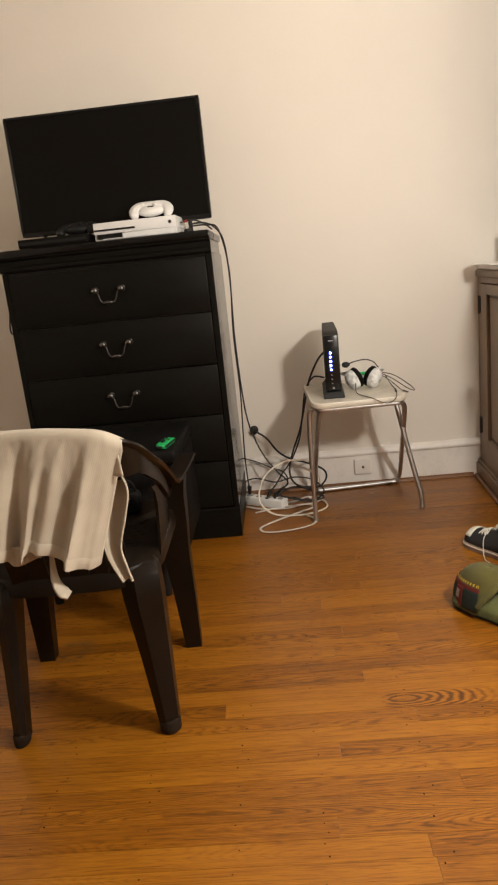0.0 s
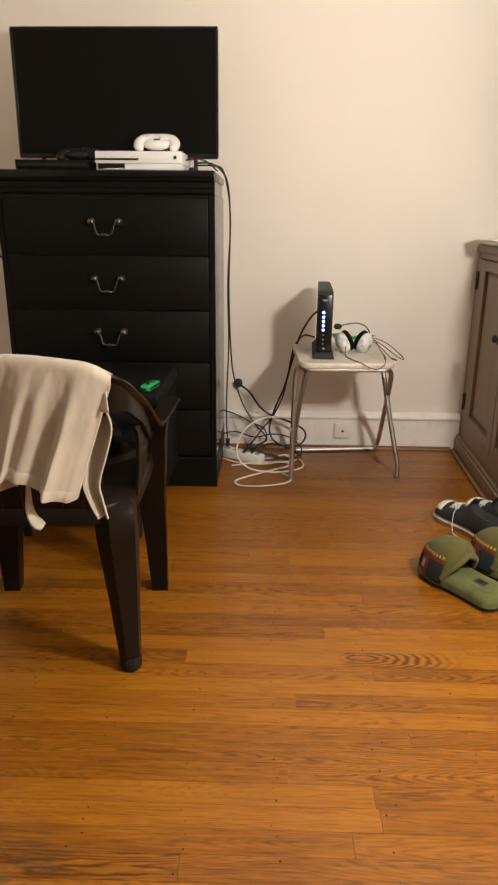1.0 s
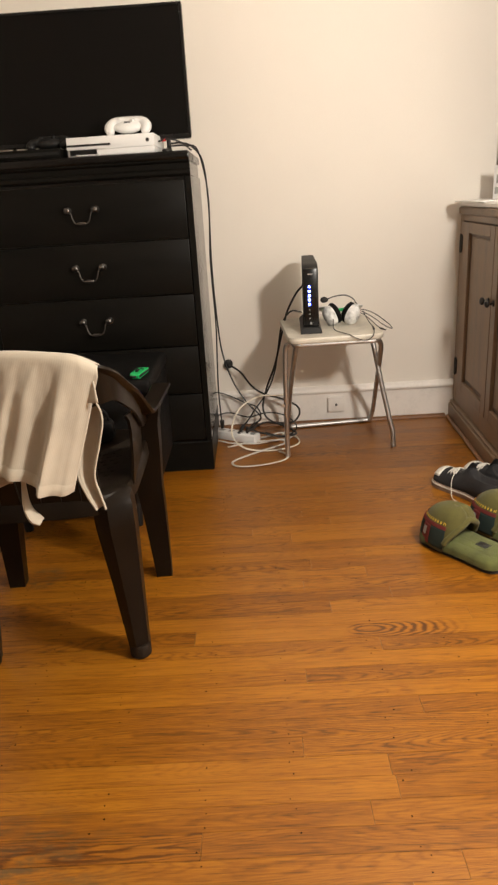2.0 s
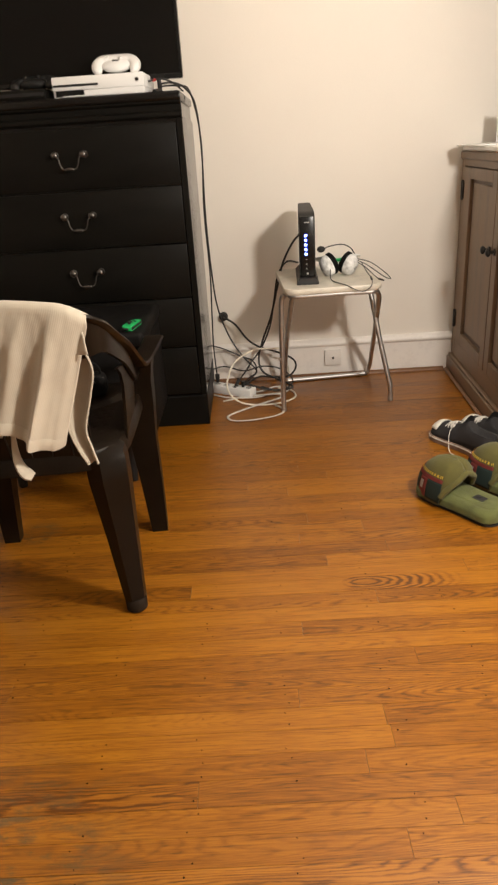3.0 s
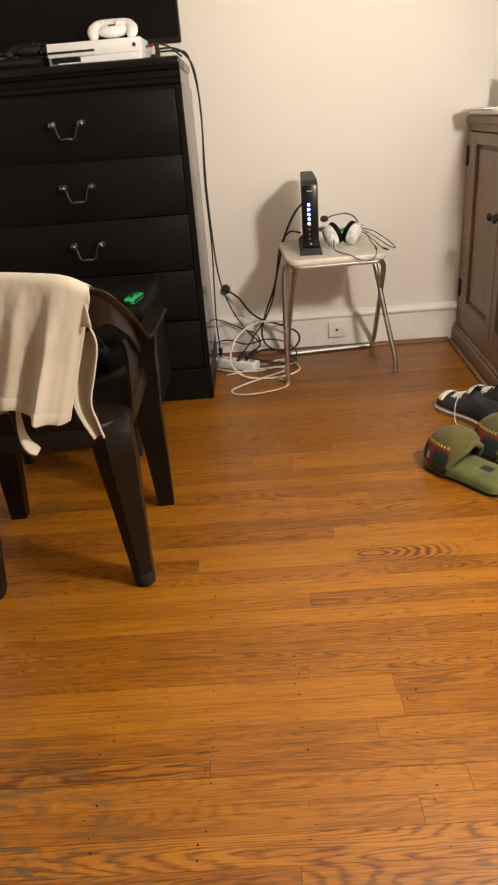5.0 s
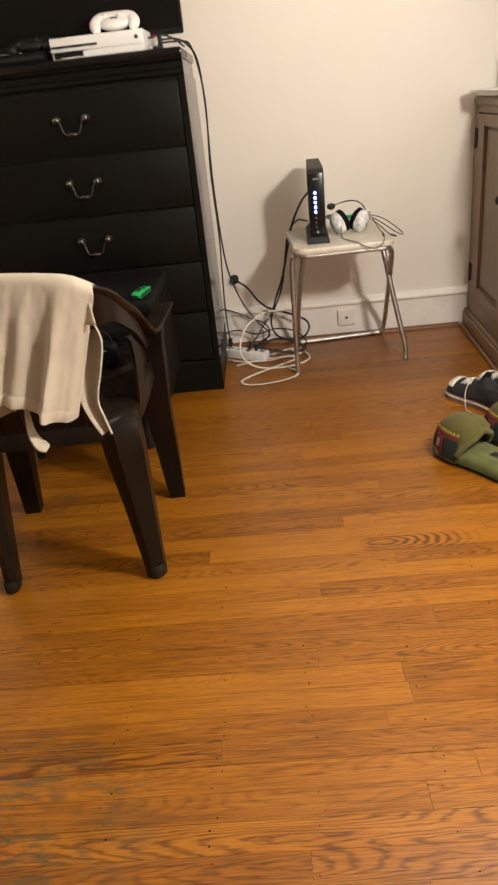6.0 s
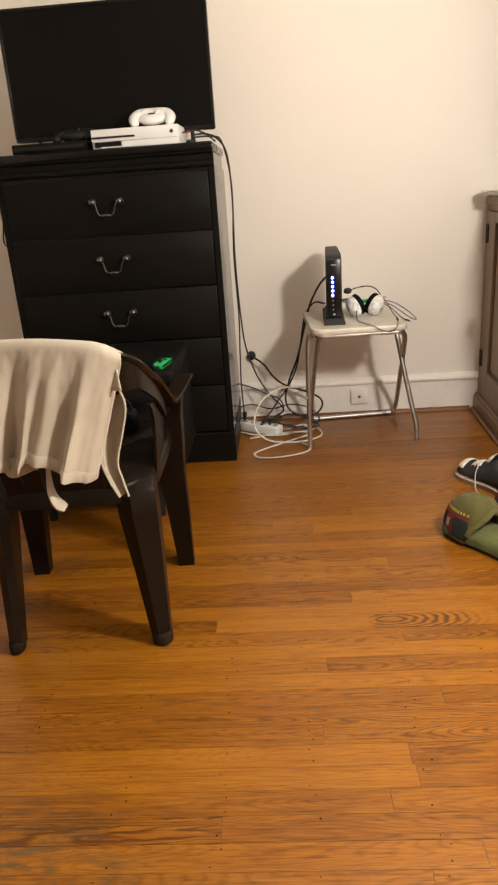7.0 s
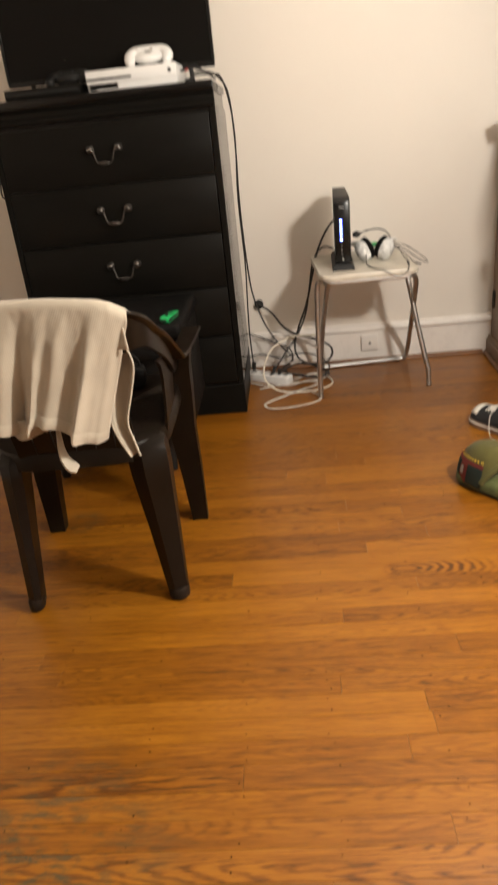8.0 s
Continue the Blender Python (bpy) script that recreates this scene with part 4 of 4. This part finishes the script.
def hem_z(a):
    at = (0.0, 0.2, 0.45, 0.56, 0.66, 0.75, 1.0)
    z = float(np.interp(a, at, (0.535, 0.524, 0.519, 0.541, 0.526, 0.506, 0.484)))
    return z - 0.003 * math.sin(a * 21 + 1) - 0.002 * math.sin(a * 47)


def tank_top():
    t = thing("tank_top", "cream ribbed cotton tank top draped over the chair back", "shirt")
    cols, rows = 96, 60
    grid = []
    for j in range(rows + 1):
        v = j / rows
        row = []
        for i in range(cols + 1):
            a = i / cols
            xt = -0.522 + a * 0.271
            xl = xt + 0.461
            xl -= 0.016 * min(1.0, max(0.0, (xl - 0.10) / 0.06))
            u = math.copysign(float(np.interp(abs(xl), (0.0, 0.090, 0.168, 0.203), (0, 1, 2, 3))) / 9, xl)
            rx, ry, rz, _, _ = rail_at(max(-0.36, min(0.36, u)))
            top = CHAIR_AT @ Vector((rx, min(ry, -0.330), rz - 0.003 - 0.006 * max(0.0, (a - 0.85) / 0.15)))
            xb = -0.553 + a * 0.226
            if v < 0.18:
                w = v / 0.18
                edge = max(0.0, (a - 0.80) / 0.20)
                x, y, z = xt + 0.004 * (1 - w) - 0.024 * edge * (1 - w), top.y + 0.005 + 0.050 * (1 - w) * (1 - 0.5 * min(1.0, max(0.0, (a - 0.74) / 0.14))), top.z + 0.010 - (0.115 - 0.045 * edge) * (1 - w) ** 1.2
            elif v < 0.26:
                w = (v - 0.18) / 0.08
                x, y, z = xt, top.y + 0.005 - 0.027 * math.sin(w * math.pi / 2), top.z + 0.010 + 0.006 * math.sin(w * math.pi) - 0.012 * w * w
            else:
                w = (v - 0.26) / 0.74
                zt = top.z - 0.002
                z = zt + (hem_z(a) - zt) * w
                x = xt + (xb - xt) * w
                fall = 0.86 * w ** 0.75
                fold = 0.012 * math.sin(a * 20.0 + 0.5 + 0.5 * w) + 0.008 * math.sin(a * 34.0 + 1.7 + w * 0.8) + 0.003 * math.sin(a * 59.0 + w * 2.0)
                fold += 0.012 * math.exp(-((a - 0.33) / 0.06) ** 2) - 0.014 * math.exp(-((a - 0.62) / 0.05) ** 2)
                y = top.y - 0.022 - 0.006 * w + fold * fall * 0.95 + 0.004 * math.sin(w * 7 + a * 5) * w
                y += 0.003 * noise.noise(Vector((a * 9, w * 3, 3.1))) * (0.3 + w) + 0.0010 * noise.noise(Vector((a * 26, w * 9, 7.7)))
                y -= 0.006 * w * math.exp(-((a - 0.18) / 0.05) ** 2) + 0.007 * w * math.exp(-((a - 0.80) / 0.035) ** 2)
                x += 0.006 * math.sin(a * 17.0 + 2.0) * fall
                if a > 0.95:
                    y += (a - 0.95) * 0.5 * w
            row.append((x, y, z))
        grid.append(row)
    bm = loft(grid, closed=False, caps=False)
    body = part("body", bm, SHIRT, t)
    so = body.modifiers.new("thickness", "SOLIDIFY")
    so.thickness = 0.0022
    # the hem, a doubled band along the lower edge
    hem = []
    for j, (dz, dy) in enumerate(((0.020, -0.0022), (0.0165, -0.0034), (0.002, -0.0034), (-0.003, -0.0012), (-0.003, 0.002))):
        row = []
        for i in range(cols + 1):
            p, q = Vector(grid[rows][i]), Vector(grid[rows - 4][i])
            up = (q - p).normalized()
            row.append(p + up * dz + Vector((0, dy, 0)))
        hem.append(row)
    part("hem", loft(hem, closed=False, caps=False), HEM, t, "stitched cream hem")
    # inner layer that shows below the hem
    inner = []
    for j in range(8):
        w = j / 7
        inner.append([(-0.515 + 0.085 * a + 0.004 * math.sin(w * 4), 1.112 + 0.012 * math.sin(a * 9) + 0.010, 0.54 - w * (0.032 + 0.006 * math.sin(a * 3.0))) for a in (i / 24 for i in range(25))])
    il = part("inner_layer", loft(inner, closed=False, caps=False), SHIRT, t)
    il.modifiers.new("thickness", "SOLIDIFY").thickness = 0.002
    # shoulder strap hanging at the side
    edges = [(0.706, -0.300, -0.281), (0.684, -0.300, -0.277), (0.668, -0.308, -0.283), (0.645, -0.312, -0.268), (0.612, -0.316, -0.261), (0.563, -0.321, -0.273), (0.507, -0.319, -0.289), (0.470, -0.309, -0.284), (0.436, -0.294, -0.277)]
    lefts = smooth_path([(x0, 1.148, z) for z, x0, x1 in edges], 5)
    rights = smooth_path([(x1, 1.160, z) for z, x0, x1 in edges], 5)
    rows_ = []
    for k, (p, q) in enumerate(zip(lefts, rights)):
        rows_.append([p.lerp(q, i / 8) + Vector((0, 0.012 * math.sin(i / 8 * math.pi) - 0.010 * (i == 8), 0)) for i in range(9)])
    strap = part("strap", loft(rows_, closed=False, caps=False), SHIRT, t)
    strap.modifiers.new("thickness", "SOLIDIFY").thickness = 0.002
    part("binding", tube([r[-1] for r in rows_], 0.0023, 6, smooth=0, bm=tube([r[0] for r in rows_], 0.0023, 6, smooth=0)), HEM, strap, "rolled cream edge binding")
    flap = [[(-0.274 + 0.018 * i / 6 - 0.003 * (1 - k / 5), 1.124 + 0.003 * math.sin(0.6 * i + 0.4 * k), 0.690 - 0.038 * k / 5) for i in range(7)] for k in range(6)]
    fold = part("shoulder_fold", loft(flap, closed=False, caps=False), SHIRT, t)
    fold.modifiers.new("thickness", "SOLIDIFY").thickness = 0.002
    tail = [(-0.414, 1.135, 0.535), (-0.415, 1.128, 0.495), (-0.413, 1.122, 0.465), (-0.404, 1.118, 0.444), (-0.390, 1.118, 0.432)]
    part("tail", tube(tail, 0.021, 10, flat=0.35, taper=lambda u: 0.25 + 1.0 * u if u < 0.85 else 1.1 - 2.2 * (u - 0.85)), SHIRT, t, "twisted cream cloth end")


tank_top()


def ottoman():
    o = thing("ottoman", "black leatherette storage ottoman on short legs before the dresser", "ottoman", pose(-0.565, 2.03, 0))
    part("body", box(-0.277, 0.277, -0.18, 0.20, 0.165, 0.455, 0.012, 2), CLOTHBLACK, o)
    part("lid", box(-0.283, 0.283, -0.186, 0.206, 0.458, 0.505, 0.016, 3), CLOTHBLACK, o)
    for x in (-0.178, 0.178):
        for y in (-0.075, 0.12):
            part("leg", loft([[(x + k * 0.018 * math.cos(a), y + k * 0.018 * math.sin(a), z) for a in (2 * math.pi * j / 12 for j in range(12))] for z, k in ((0, 0.75), (0.01, 0.8), (0.165, 1.2))]), MATTE, o)


ottoman()


def small_controller():
    j = thing("small_controller", "bright green detachable game controller on the ottoman", "game controller", pose(-0.322, 1.90, 0.506, 0, 0, -11) @ Matrix.Scale(0.9, 4))
    ring = []
    for z, k in ((0.0, 0.9), (0.003, 1.0), (0.011, 1.0), (0.014, 0.9)):
        pts = [(0.018, -0.050 * k), (0.018, 0.050 * k)] + [(0.002 - 0.019 * k * math.sin(a), 0.031 + 0.019 * k * math.cos(a)) for a in (q * math.pi / 12 for q in range(7))] + [(0.002 - 0.019 * k * math.cos(a), -0.031 - 0.019 * k * math.sin(a)) for a in (q * math.pi / 12 for q in range(7))]
        ring.append([(x, y, z) for x, y in pts])
    part("shell", loft(ring), NEON, j)
    part("rail", box(0.018, 0.0205, -0.045, 0.045, 0.003, 0.011, 0.0008), MATTE, j, "black mounting rail")
    st = disc((-0.001, -0.010, 0.0135), 0.0055, (0, 0, 1), 0.006, 14)
    part("thumbstick", disc((-0.001, -0.010, 0.0195), 0.0075, (0, 0, 1), 0.003, 16, st, 0.0008), MATTE, j, "black thumbstick")
    for k in range(4):
        a = k * math.pi / 2
        part("button", disc((-0.001 + 0.0085 * math.cos(a), 0.020 + 0.0085 * math.sin(a), 0.0135), 0.0034, (0, 0, 1), 0.003, 12), MATTE, j, "small black button")
    part("shoulder_button", box(-0.012, 0.010, -0.054, -0.048, 0.003, 0.011, 0.002), MATTE, j, "black shoulder button")


small_controller()


# made-up bag shape, filling in for an unidentified dark arch beside the chair arm
def dark_arch():
    b = thing("handbag", "small black bag shape standing in for an unidentified dark arch at the chair arm", "bag", pose(-0.395, 1.600, 0.4155, 0, 0, 8) @ Matrix.Scale(0.62, 4))
    rings = []
    for y, k in ((-0.038, 0.86), (-0.034, 0.95), (-0.015, 1.0), (0.015, 1.0), (0.034, 0.95), (0.038, 0.86)):
        ring = []
        for j in range(28):
            a = 2 * math.pi * j / 28
            ca, sa = math.cos(a), math.sin(a)
            ring.append((math.copysign(abs(ca) ** 0.45, ca) * 0.082 * k, y, 0.045 + math.copysign(abs(sa) ** 0.45, sa) * 0.044 * k))
        rings.append(ring)
    part("body", loft(rings), CLOTHBLACK, b)
    part("handle", tube([(-0.058, -0.005, 0.085), (-0.052, -0.006, 0.125), (-0.02, -0.006, 0.140), (0.03, -0.006, 0.136), (0.055, -0.005, 0.115), (0.062, -0.005, 0.085)], 0.008, 8, flat=0.6), CLOTHBLACK, b)
    # bright strip put in where the arch catches a highlight
    part("glint_strip", box(-0.04, 0.04, -0.0415, -0.036, 0.062, 0.067, 0.001), PEWTER, b, "thin metal strip standing in for a glint on the dark arch")


dark_arch()


# ---- shoes ----
def foot_half(u, toe, heel, waist):
    """Half width of a sole along its length, u from 0 at the heel to 1 at the toe."""
    w = heel + (toe - heel) * (3 * u * u - 2 * u ** 3) - waist * math.exp(-((u - 0.42) / 0.2) ** 2)
    if u > 0.80:
        w *= max(0.0, 1 - ((u - 0.80) / 0.20) ** 2.6) ** 0.5
    if u < 0.13:
        w *= max(0.0, 1 - ((0.13 - u) / 0.13) ** 2.4) ** 0.5
    return w


def sole(length, toe, heel, waist, z0, z1, grow=0.0, bevel=0.003):
    us = [0.5 - 0.5 * math.cos(math.pi * k / 40) for k in range(41)]
    us[0], us[-1] = 0.002, 0.998
    edge = [(length * u, foot_half(u, toe, heel, waist)) for u in us]
    ring = [(x, y) for x, y in edge] + [(x, -y) for x, y in reversed(edge)]
    cx = length / 2
    out = []
    steps = [radians(15 * k) for k in range(7)]
    prof = [(z0, grow - 0.4 * bevel), (z0 + 0.4 * bevel, grow)] + [(z1 - bevel + bevel * math.sin(q), grow - bevel + bevel * math.cos(q)) for q in steps]
    for z, g in prof:
        out.append([(cx + (x - cx) * (1 + g / cx), y * (1 + g / 0.045), z) for x, y in ring])
    return loft(out)


def slipper(m):
    s = thing("slipper", "olive green padded slipper with yellow toothed band on the floor", "slipper", m, "pair of slippers")
    L = 0.270
    part("outsole", sole(L, 0.059, 0.053, 0.003, 0.0, 0.008), RUBBER, s, "black rubber outsole")
    part("side_wall", sole(L, 0.061, 0.055, 0.003, 0.006, 0.044, 0.003, 0.019), MOSS, s)
    part("footbed", sole(L, 0.054, 0.049, 0.003, 0.024, 0.0460, -0.006, 0.014), MOSS, s, "soft moss green footbed")
    part("patch", box(0.060, 0.095, -0.014, 0.014, 0.0445, 0.0468, 0.001), RUBBER, s, "small dark woven patch")
    part("patch_print", box(0.070, 0.086, -0.005, 0.004, 0.0466, 0.0476, 0.0004), IRON, s)
    cx, rx, ry, h = 0.166, 0.110, 0.069, 0.128

    def skin(a, e, off):
        ca, sa, ce, se = math.cos(a), math.sin(a), math.cos(e), math.sin(e)
        q = 0.72
        back = 1.0 if ca > 0 else 0.44 * (0.66 + 0.34 * min(1.0, e / radians(36)))
        return Vector((cx + (rx + off) * back * math.copysign(abs(ca) ** 0.9, ca) * ce ** q, (ry + off) * math.copysign(abs(sa) ** 0.9, sa) * ce ** q, 0.006 + (h + off) * se ** 0.85))

    def patch(a0, a1, e0, e1, off, na=28, ne=10):
        return loft([[skin(radians(a0 + (a1 - a0) * i / na), radians(e0 + (e1 - e0) * k / ne), off) for i in range(na + 1)] for k in range(ne + 1)], closed=False, caps=False)

    def reach(e):
        return 94 + 86 * min(1.0, e / 46) ** 1.7

    cover = []
    for k in range(19):
        e = 2 + 87.9 * k / 18
        cover.append([skin(radians(reach(e) * (i / 22 - 1)), radians(e), 0.0) for i in range(45)])
    up = part("toe_cover", loft(cover, closed=False, caps=False), OLIVE, s, "puffed olive toe cover")
    up.modifiers.new("thickness", "SOLIDIFY").thickness = 0.006
    low = [row for k, row in enumerate(cover) if 9 < 2 + 87 * k / 18 < 48]
    rim_pts = [row[-1] for row in low] + [row[0] for row in reversed(low)]
    part("opening_rim", tube(rim_pts, 0.0085, 10, smooth=0), OLIVE, up)
    for a0, a1 in ((-101, -69), (69, 101), (-49, 49)):
        d = part("side_panel", patch(a0, a1, 5, 30, 0.0030), TEAL, up, "dark teal panel")
        d.modifiers.new("thickness", "SOLIDIFY").thickness = 0.002
    for a0, a1, e0, e1 in ((-102, 102, 30.5, 36), (-68, -50, 5, 30), (50, 68, 5, 30)):
        d = part("red_band", patch(a0, a1, e0, e1, 0.0036), RED, up, "dull red band")
        d.modifiers.new("thickness", "SOLIDIFY").thickness = 0.002
    for k in range(34):
        a = -98 + 196 * k / 33
        part("tooth", patch(a - 1.4, a + 1.4, 38, 42.5, 0.0034, 1, 2), YELLOW, up, "yellow felt tooth")
    part("emblem", patch(55, 63, 14, 25, 0.0058, 3, 3), GREY, up, "pale grey emblem")
    return s


def along(toe, heel, z=0.0):
    """Pose with the heel at the origin and the toe along x."""
    d = Vector((toe[0] - heel[0], toe[1] - heel[1]))
    return pose(heel[0], heel[1], z, 0, 0, math.degrees(math.atan2(d.y, d.x)))


first = slipper(along((0.499, 1.782), (0.652, 1.566)))
copy_thing(first, along((0.652, 1.848), (0.812, 1.630)))


def sneaker(m):
    s = thing("sneaker", "worn charcoal canvas sneaker with white toe cap on the floor", "sneaker", m, "pair of sneakers")
    L = 0.272
    part("outsole", sole(L, 0.049, 0.036, 0.008, 0.0, 0.022, 0.002, 0.003), SHOE_SOLE, s, "worn brown rubber sole")
    part("foxing_line", sole(L, 0.0495, 0.0365, 0.008, 0.014, 0.0185, 0.0030, 0.001), OFFWHITE, s, "pale line round the sole")
    rings = []
    for k in range(33):
        u = 0.004 + 0.992 * (0.5 - 0.5 * math.cos(math.pi * k / 32))
        w = foot_half(u, 0.047, 0.035, 0.008)
        h = 0.056 + 0.052 / (1 + math.exp((u - 0.46) * 20)) - 0.012 * max(0, (u - 0.55) / 0.45)
        h *= (1 - max(0, (u - 0.86) / 0.14) ** 2 * 0.65)
        dip = 0.070 * (1 / (1 + math.exp((u - 0.36) * 40)))
        ring = []
        for j in range(15):
            a = math.pi * j / 14
            y = w * math.cos(a) * (1 - 0.20 * math.sin(a) ** 2)
            z = 0.018 + h * math.sin(a) ** 0.8 - dip * (math.sin(a) ** 4)
            ring.append((L * u, y, z))
        rings.append(ring)
    upper = part("upper", loft(rings, closed=False, caps=False), NAVY, s, "charcoal canvas upper")
    upper.modifiers.new("thickness", "SOLIDIFY").thickness = 0.003
    cap = []
    for row in rings[23:]:
        cap.append([(x + 0.0022, y * 1.04, z + 0.0018) for x, y, z in row[2:13]])
    c = part("toe_cap", loft(cap, closed=False, caps=False), OFFWHITE, s, "off-white rubber toe cap")
    c.modifiers.new("thickness", "SOLIDIFY").thickness = 0.002
    part("tongue", loft([[(L * 0.60, y, 0.066 - 40 * y * y) for y in (-0.018, -0.009, 0, 0.009, 0.018)], [(L * 0.48, y, 0.100 - 40 * y * y) for y in (-0.02, -0.01, 0, 0.01, 0.02)], [(L * 0.42, y, 0.122 - 40 * y * y) for y in (-0.022, -0.011, 0, 0.011, 0.022)]], closed=False, caps=False), NAVY, s)
    for k in range(3):
        x = L * (0.715 - 0.045 * k)
        z = 0.066 + 0.0050 * k
        part("lace", tube([(x - 0.008, -0.024, z - 0.006), (x, 0, z + 0.007), (x + 0.006, 0.024, z - 0.006)], 0.0021, 6, bm=tube([(x + 0.006, -0.024, z - 0.006), (x, 0, z + 0.005), (x - 0.008, 0.024, z - 0.006)], 0.0021, 6)), LACE, s, "white lace")
    part("loose_lace", tube([(L * 0.60, 0.020, 0.080), (L * 0.57, 0.046, 0.060), (L * 0.53, 0.058, 0.025), (L * 0.47, 0.066, 0.004), (L * 0.38, 0.069, 0.003)], 0.0014, 6), LACE, s, "white lace")
    return s


shoe = sneaker(along((0.632, 2.172), (0.752, 1.932)))
copy_thing(shoe, along((0.748, 2.204), (0.812, 1.944)))

# ---- floor boards ----
def row_edge(k):
    return 0.820 + 0.0493 * k if k <= 10 else 1.313 + 0.0527 * (k - 10)


HEART_ROW = 10
JOINTS = {10: -0.16, -5: 0.025, -3: 0.211, -1: -0.11, 1: 0.225, 3: 0.068, 5: 0.312, 7: 0.09, 9: 0.268, 11: 0.50, 13: 0.331, 14: 0.111, 15: 0.285, 16: 0.14, 17: 0.297, 19: 0.095, 20: -0.023, 21: 0.223, 22: 0.138, 26: -0.122}
rng = random.Random(7)


def board_mesh(x0, x1, y0, y1, lift):
    g, t = 0.0003, 0.012
    x0, x1, y0, y1 = x0 + g, x1 - g, y0 + g, y1 - g
    v = [(x, y, z) for z in (-t, lift) for x, y in ((x0, y0), (x1, y0), (x1, y1), (x0, y1))]
    return v, [(4, 5, 6, 7)] + [(i, (i + 1) % 4, 4 + (i + 1) % 4, 4 + i) for i in range(4)]


rest_v, rest_f = [], []
nails = bmesh.new()
k = -90
while row_edge(k) < BACK:
    y0, y1 = row_edge(k), min(row_edge(k + 1), BACK)
    if y1 <= FRONT or y1 - y0 < 0.004:
        k += 1
        continue
    y0 = max(y0, FRONT)
    cuts = [LEFT, RIGHT]
    if k in JOINTS:
        x = JOINTS[k]
        cuts.append(x)
        start = [x - rng.uniform(0.85, 1.3), x + rng.uniform(0.7, 1.2)]
    else:
        x = rng.uniform(-1.1, -0.45)
        start = [x, x + rng.uniform(1.05, 1.4)]
    lo, hi = start
    while lo > LEFT + 0.15:
        cuts.append(lo)
        lo -= rng.uniform(0.45, 1.1)
    while hi < RIGHT - 0.15:
        cuts.append(hi)
        hi += rng.uniform(0.45, 1.1)
    cuts.sort()
    for x0, x1 in zip(cuts, cuts[1:]):
        v, f = board_mesh(x0, x1, y0, y1, rng.uniform(-0.00012, 0.00004))
        if y1 > 0.40 and x1 > -1.45:
            me = bpy.data.meshes.new("board")
            me.from_pydata(v, [], f)
            me.materials.append(OAK_HEART if k == HEART_ROW and x0 < 0.2 < x1 else OAK)
            ob = new("board", me)
            ob.parent = floor
        else:
            n = len(rest_v)
            rest_v += v
            rest_f += [tuple(i + n for i in q) for q in f]
    if 0.4 < y1 < 2.3:
        for x in (-0.80, -0.64, -0.49, -0.29, -0.114, 0.041, 0.245, 0.42, 0.58):
            for side in (0.22, 0.76):
                if rng.random() < 0.62:
                    r = rng.uniform(0.0010, 0.0019)
                    disc((x + rng.uniform(-0.012, 0.012), y0 + (y1 - y0) * side + rng.uniform(-0.004, 0.004), -0.001), r, (0, 0, 1), 0.00135, 7, nails)
    k += 1
me = bpy.data.meshes.new("far_boards")
me.from_pydata(rest_v, [], rest_f)
me.materials.append(OAK)
far = new("far_boards", me)
far.parent = floor
tagged(far, kind="stuff")
nl = part("nails", nails, NAIL, floor, "small dark nail heads")
tagged(nl, kind="stuff")
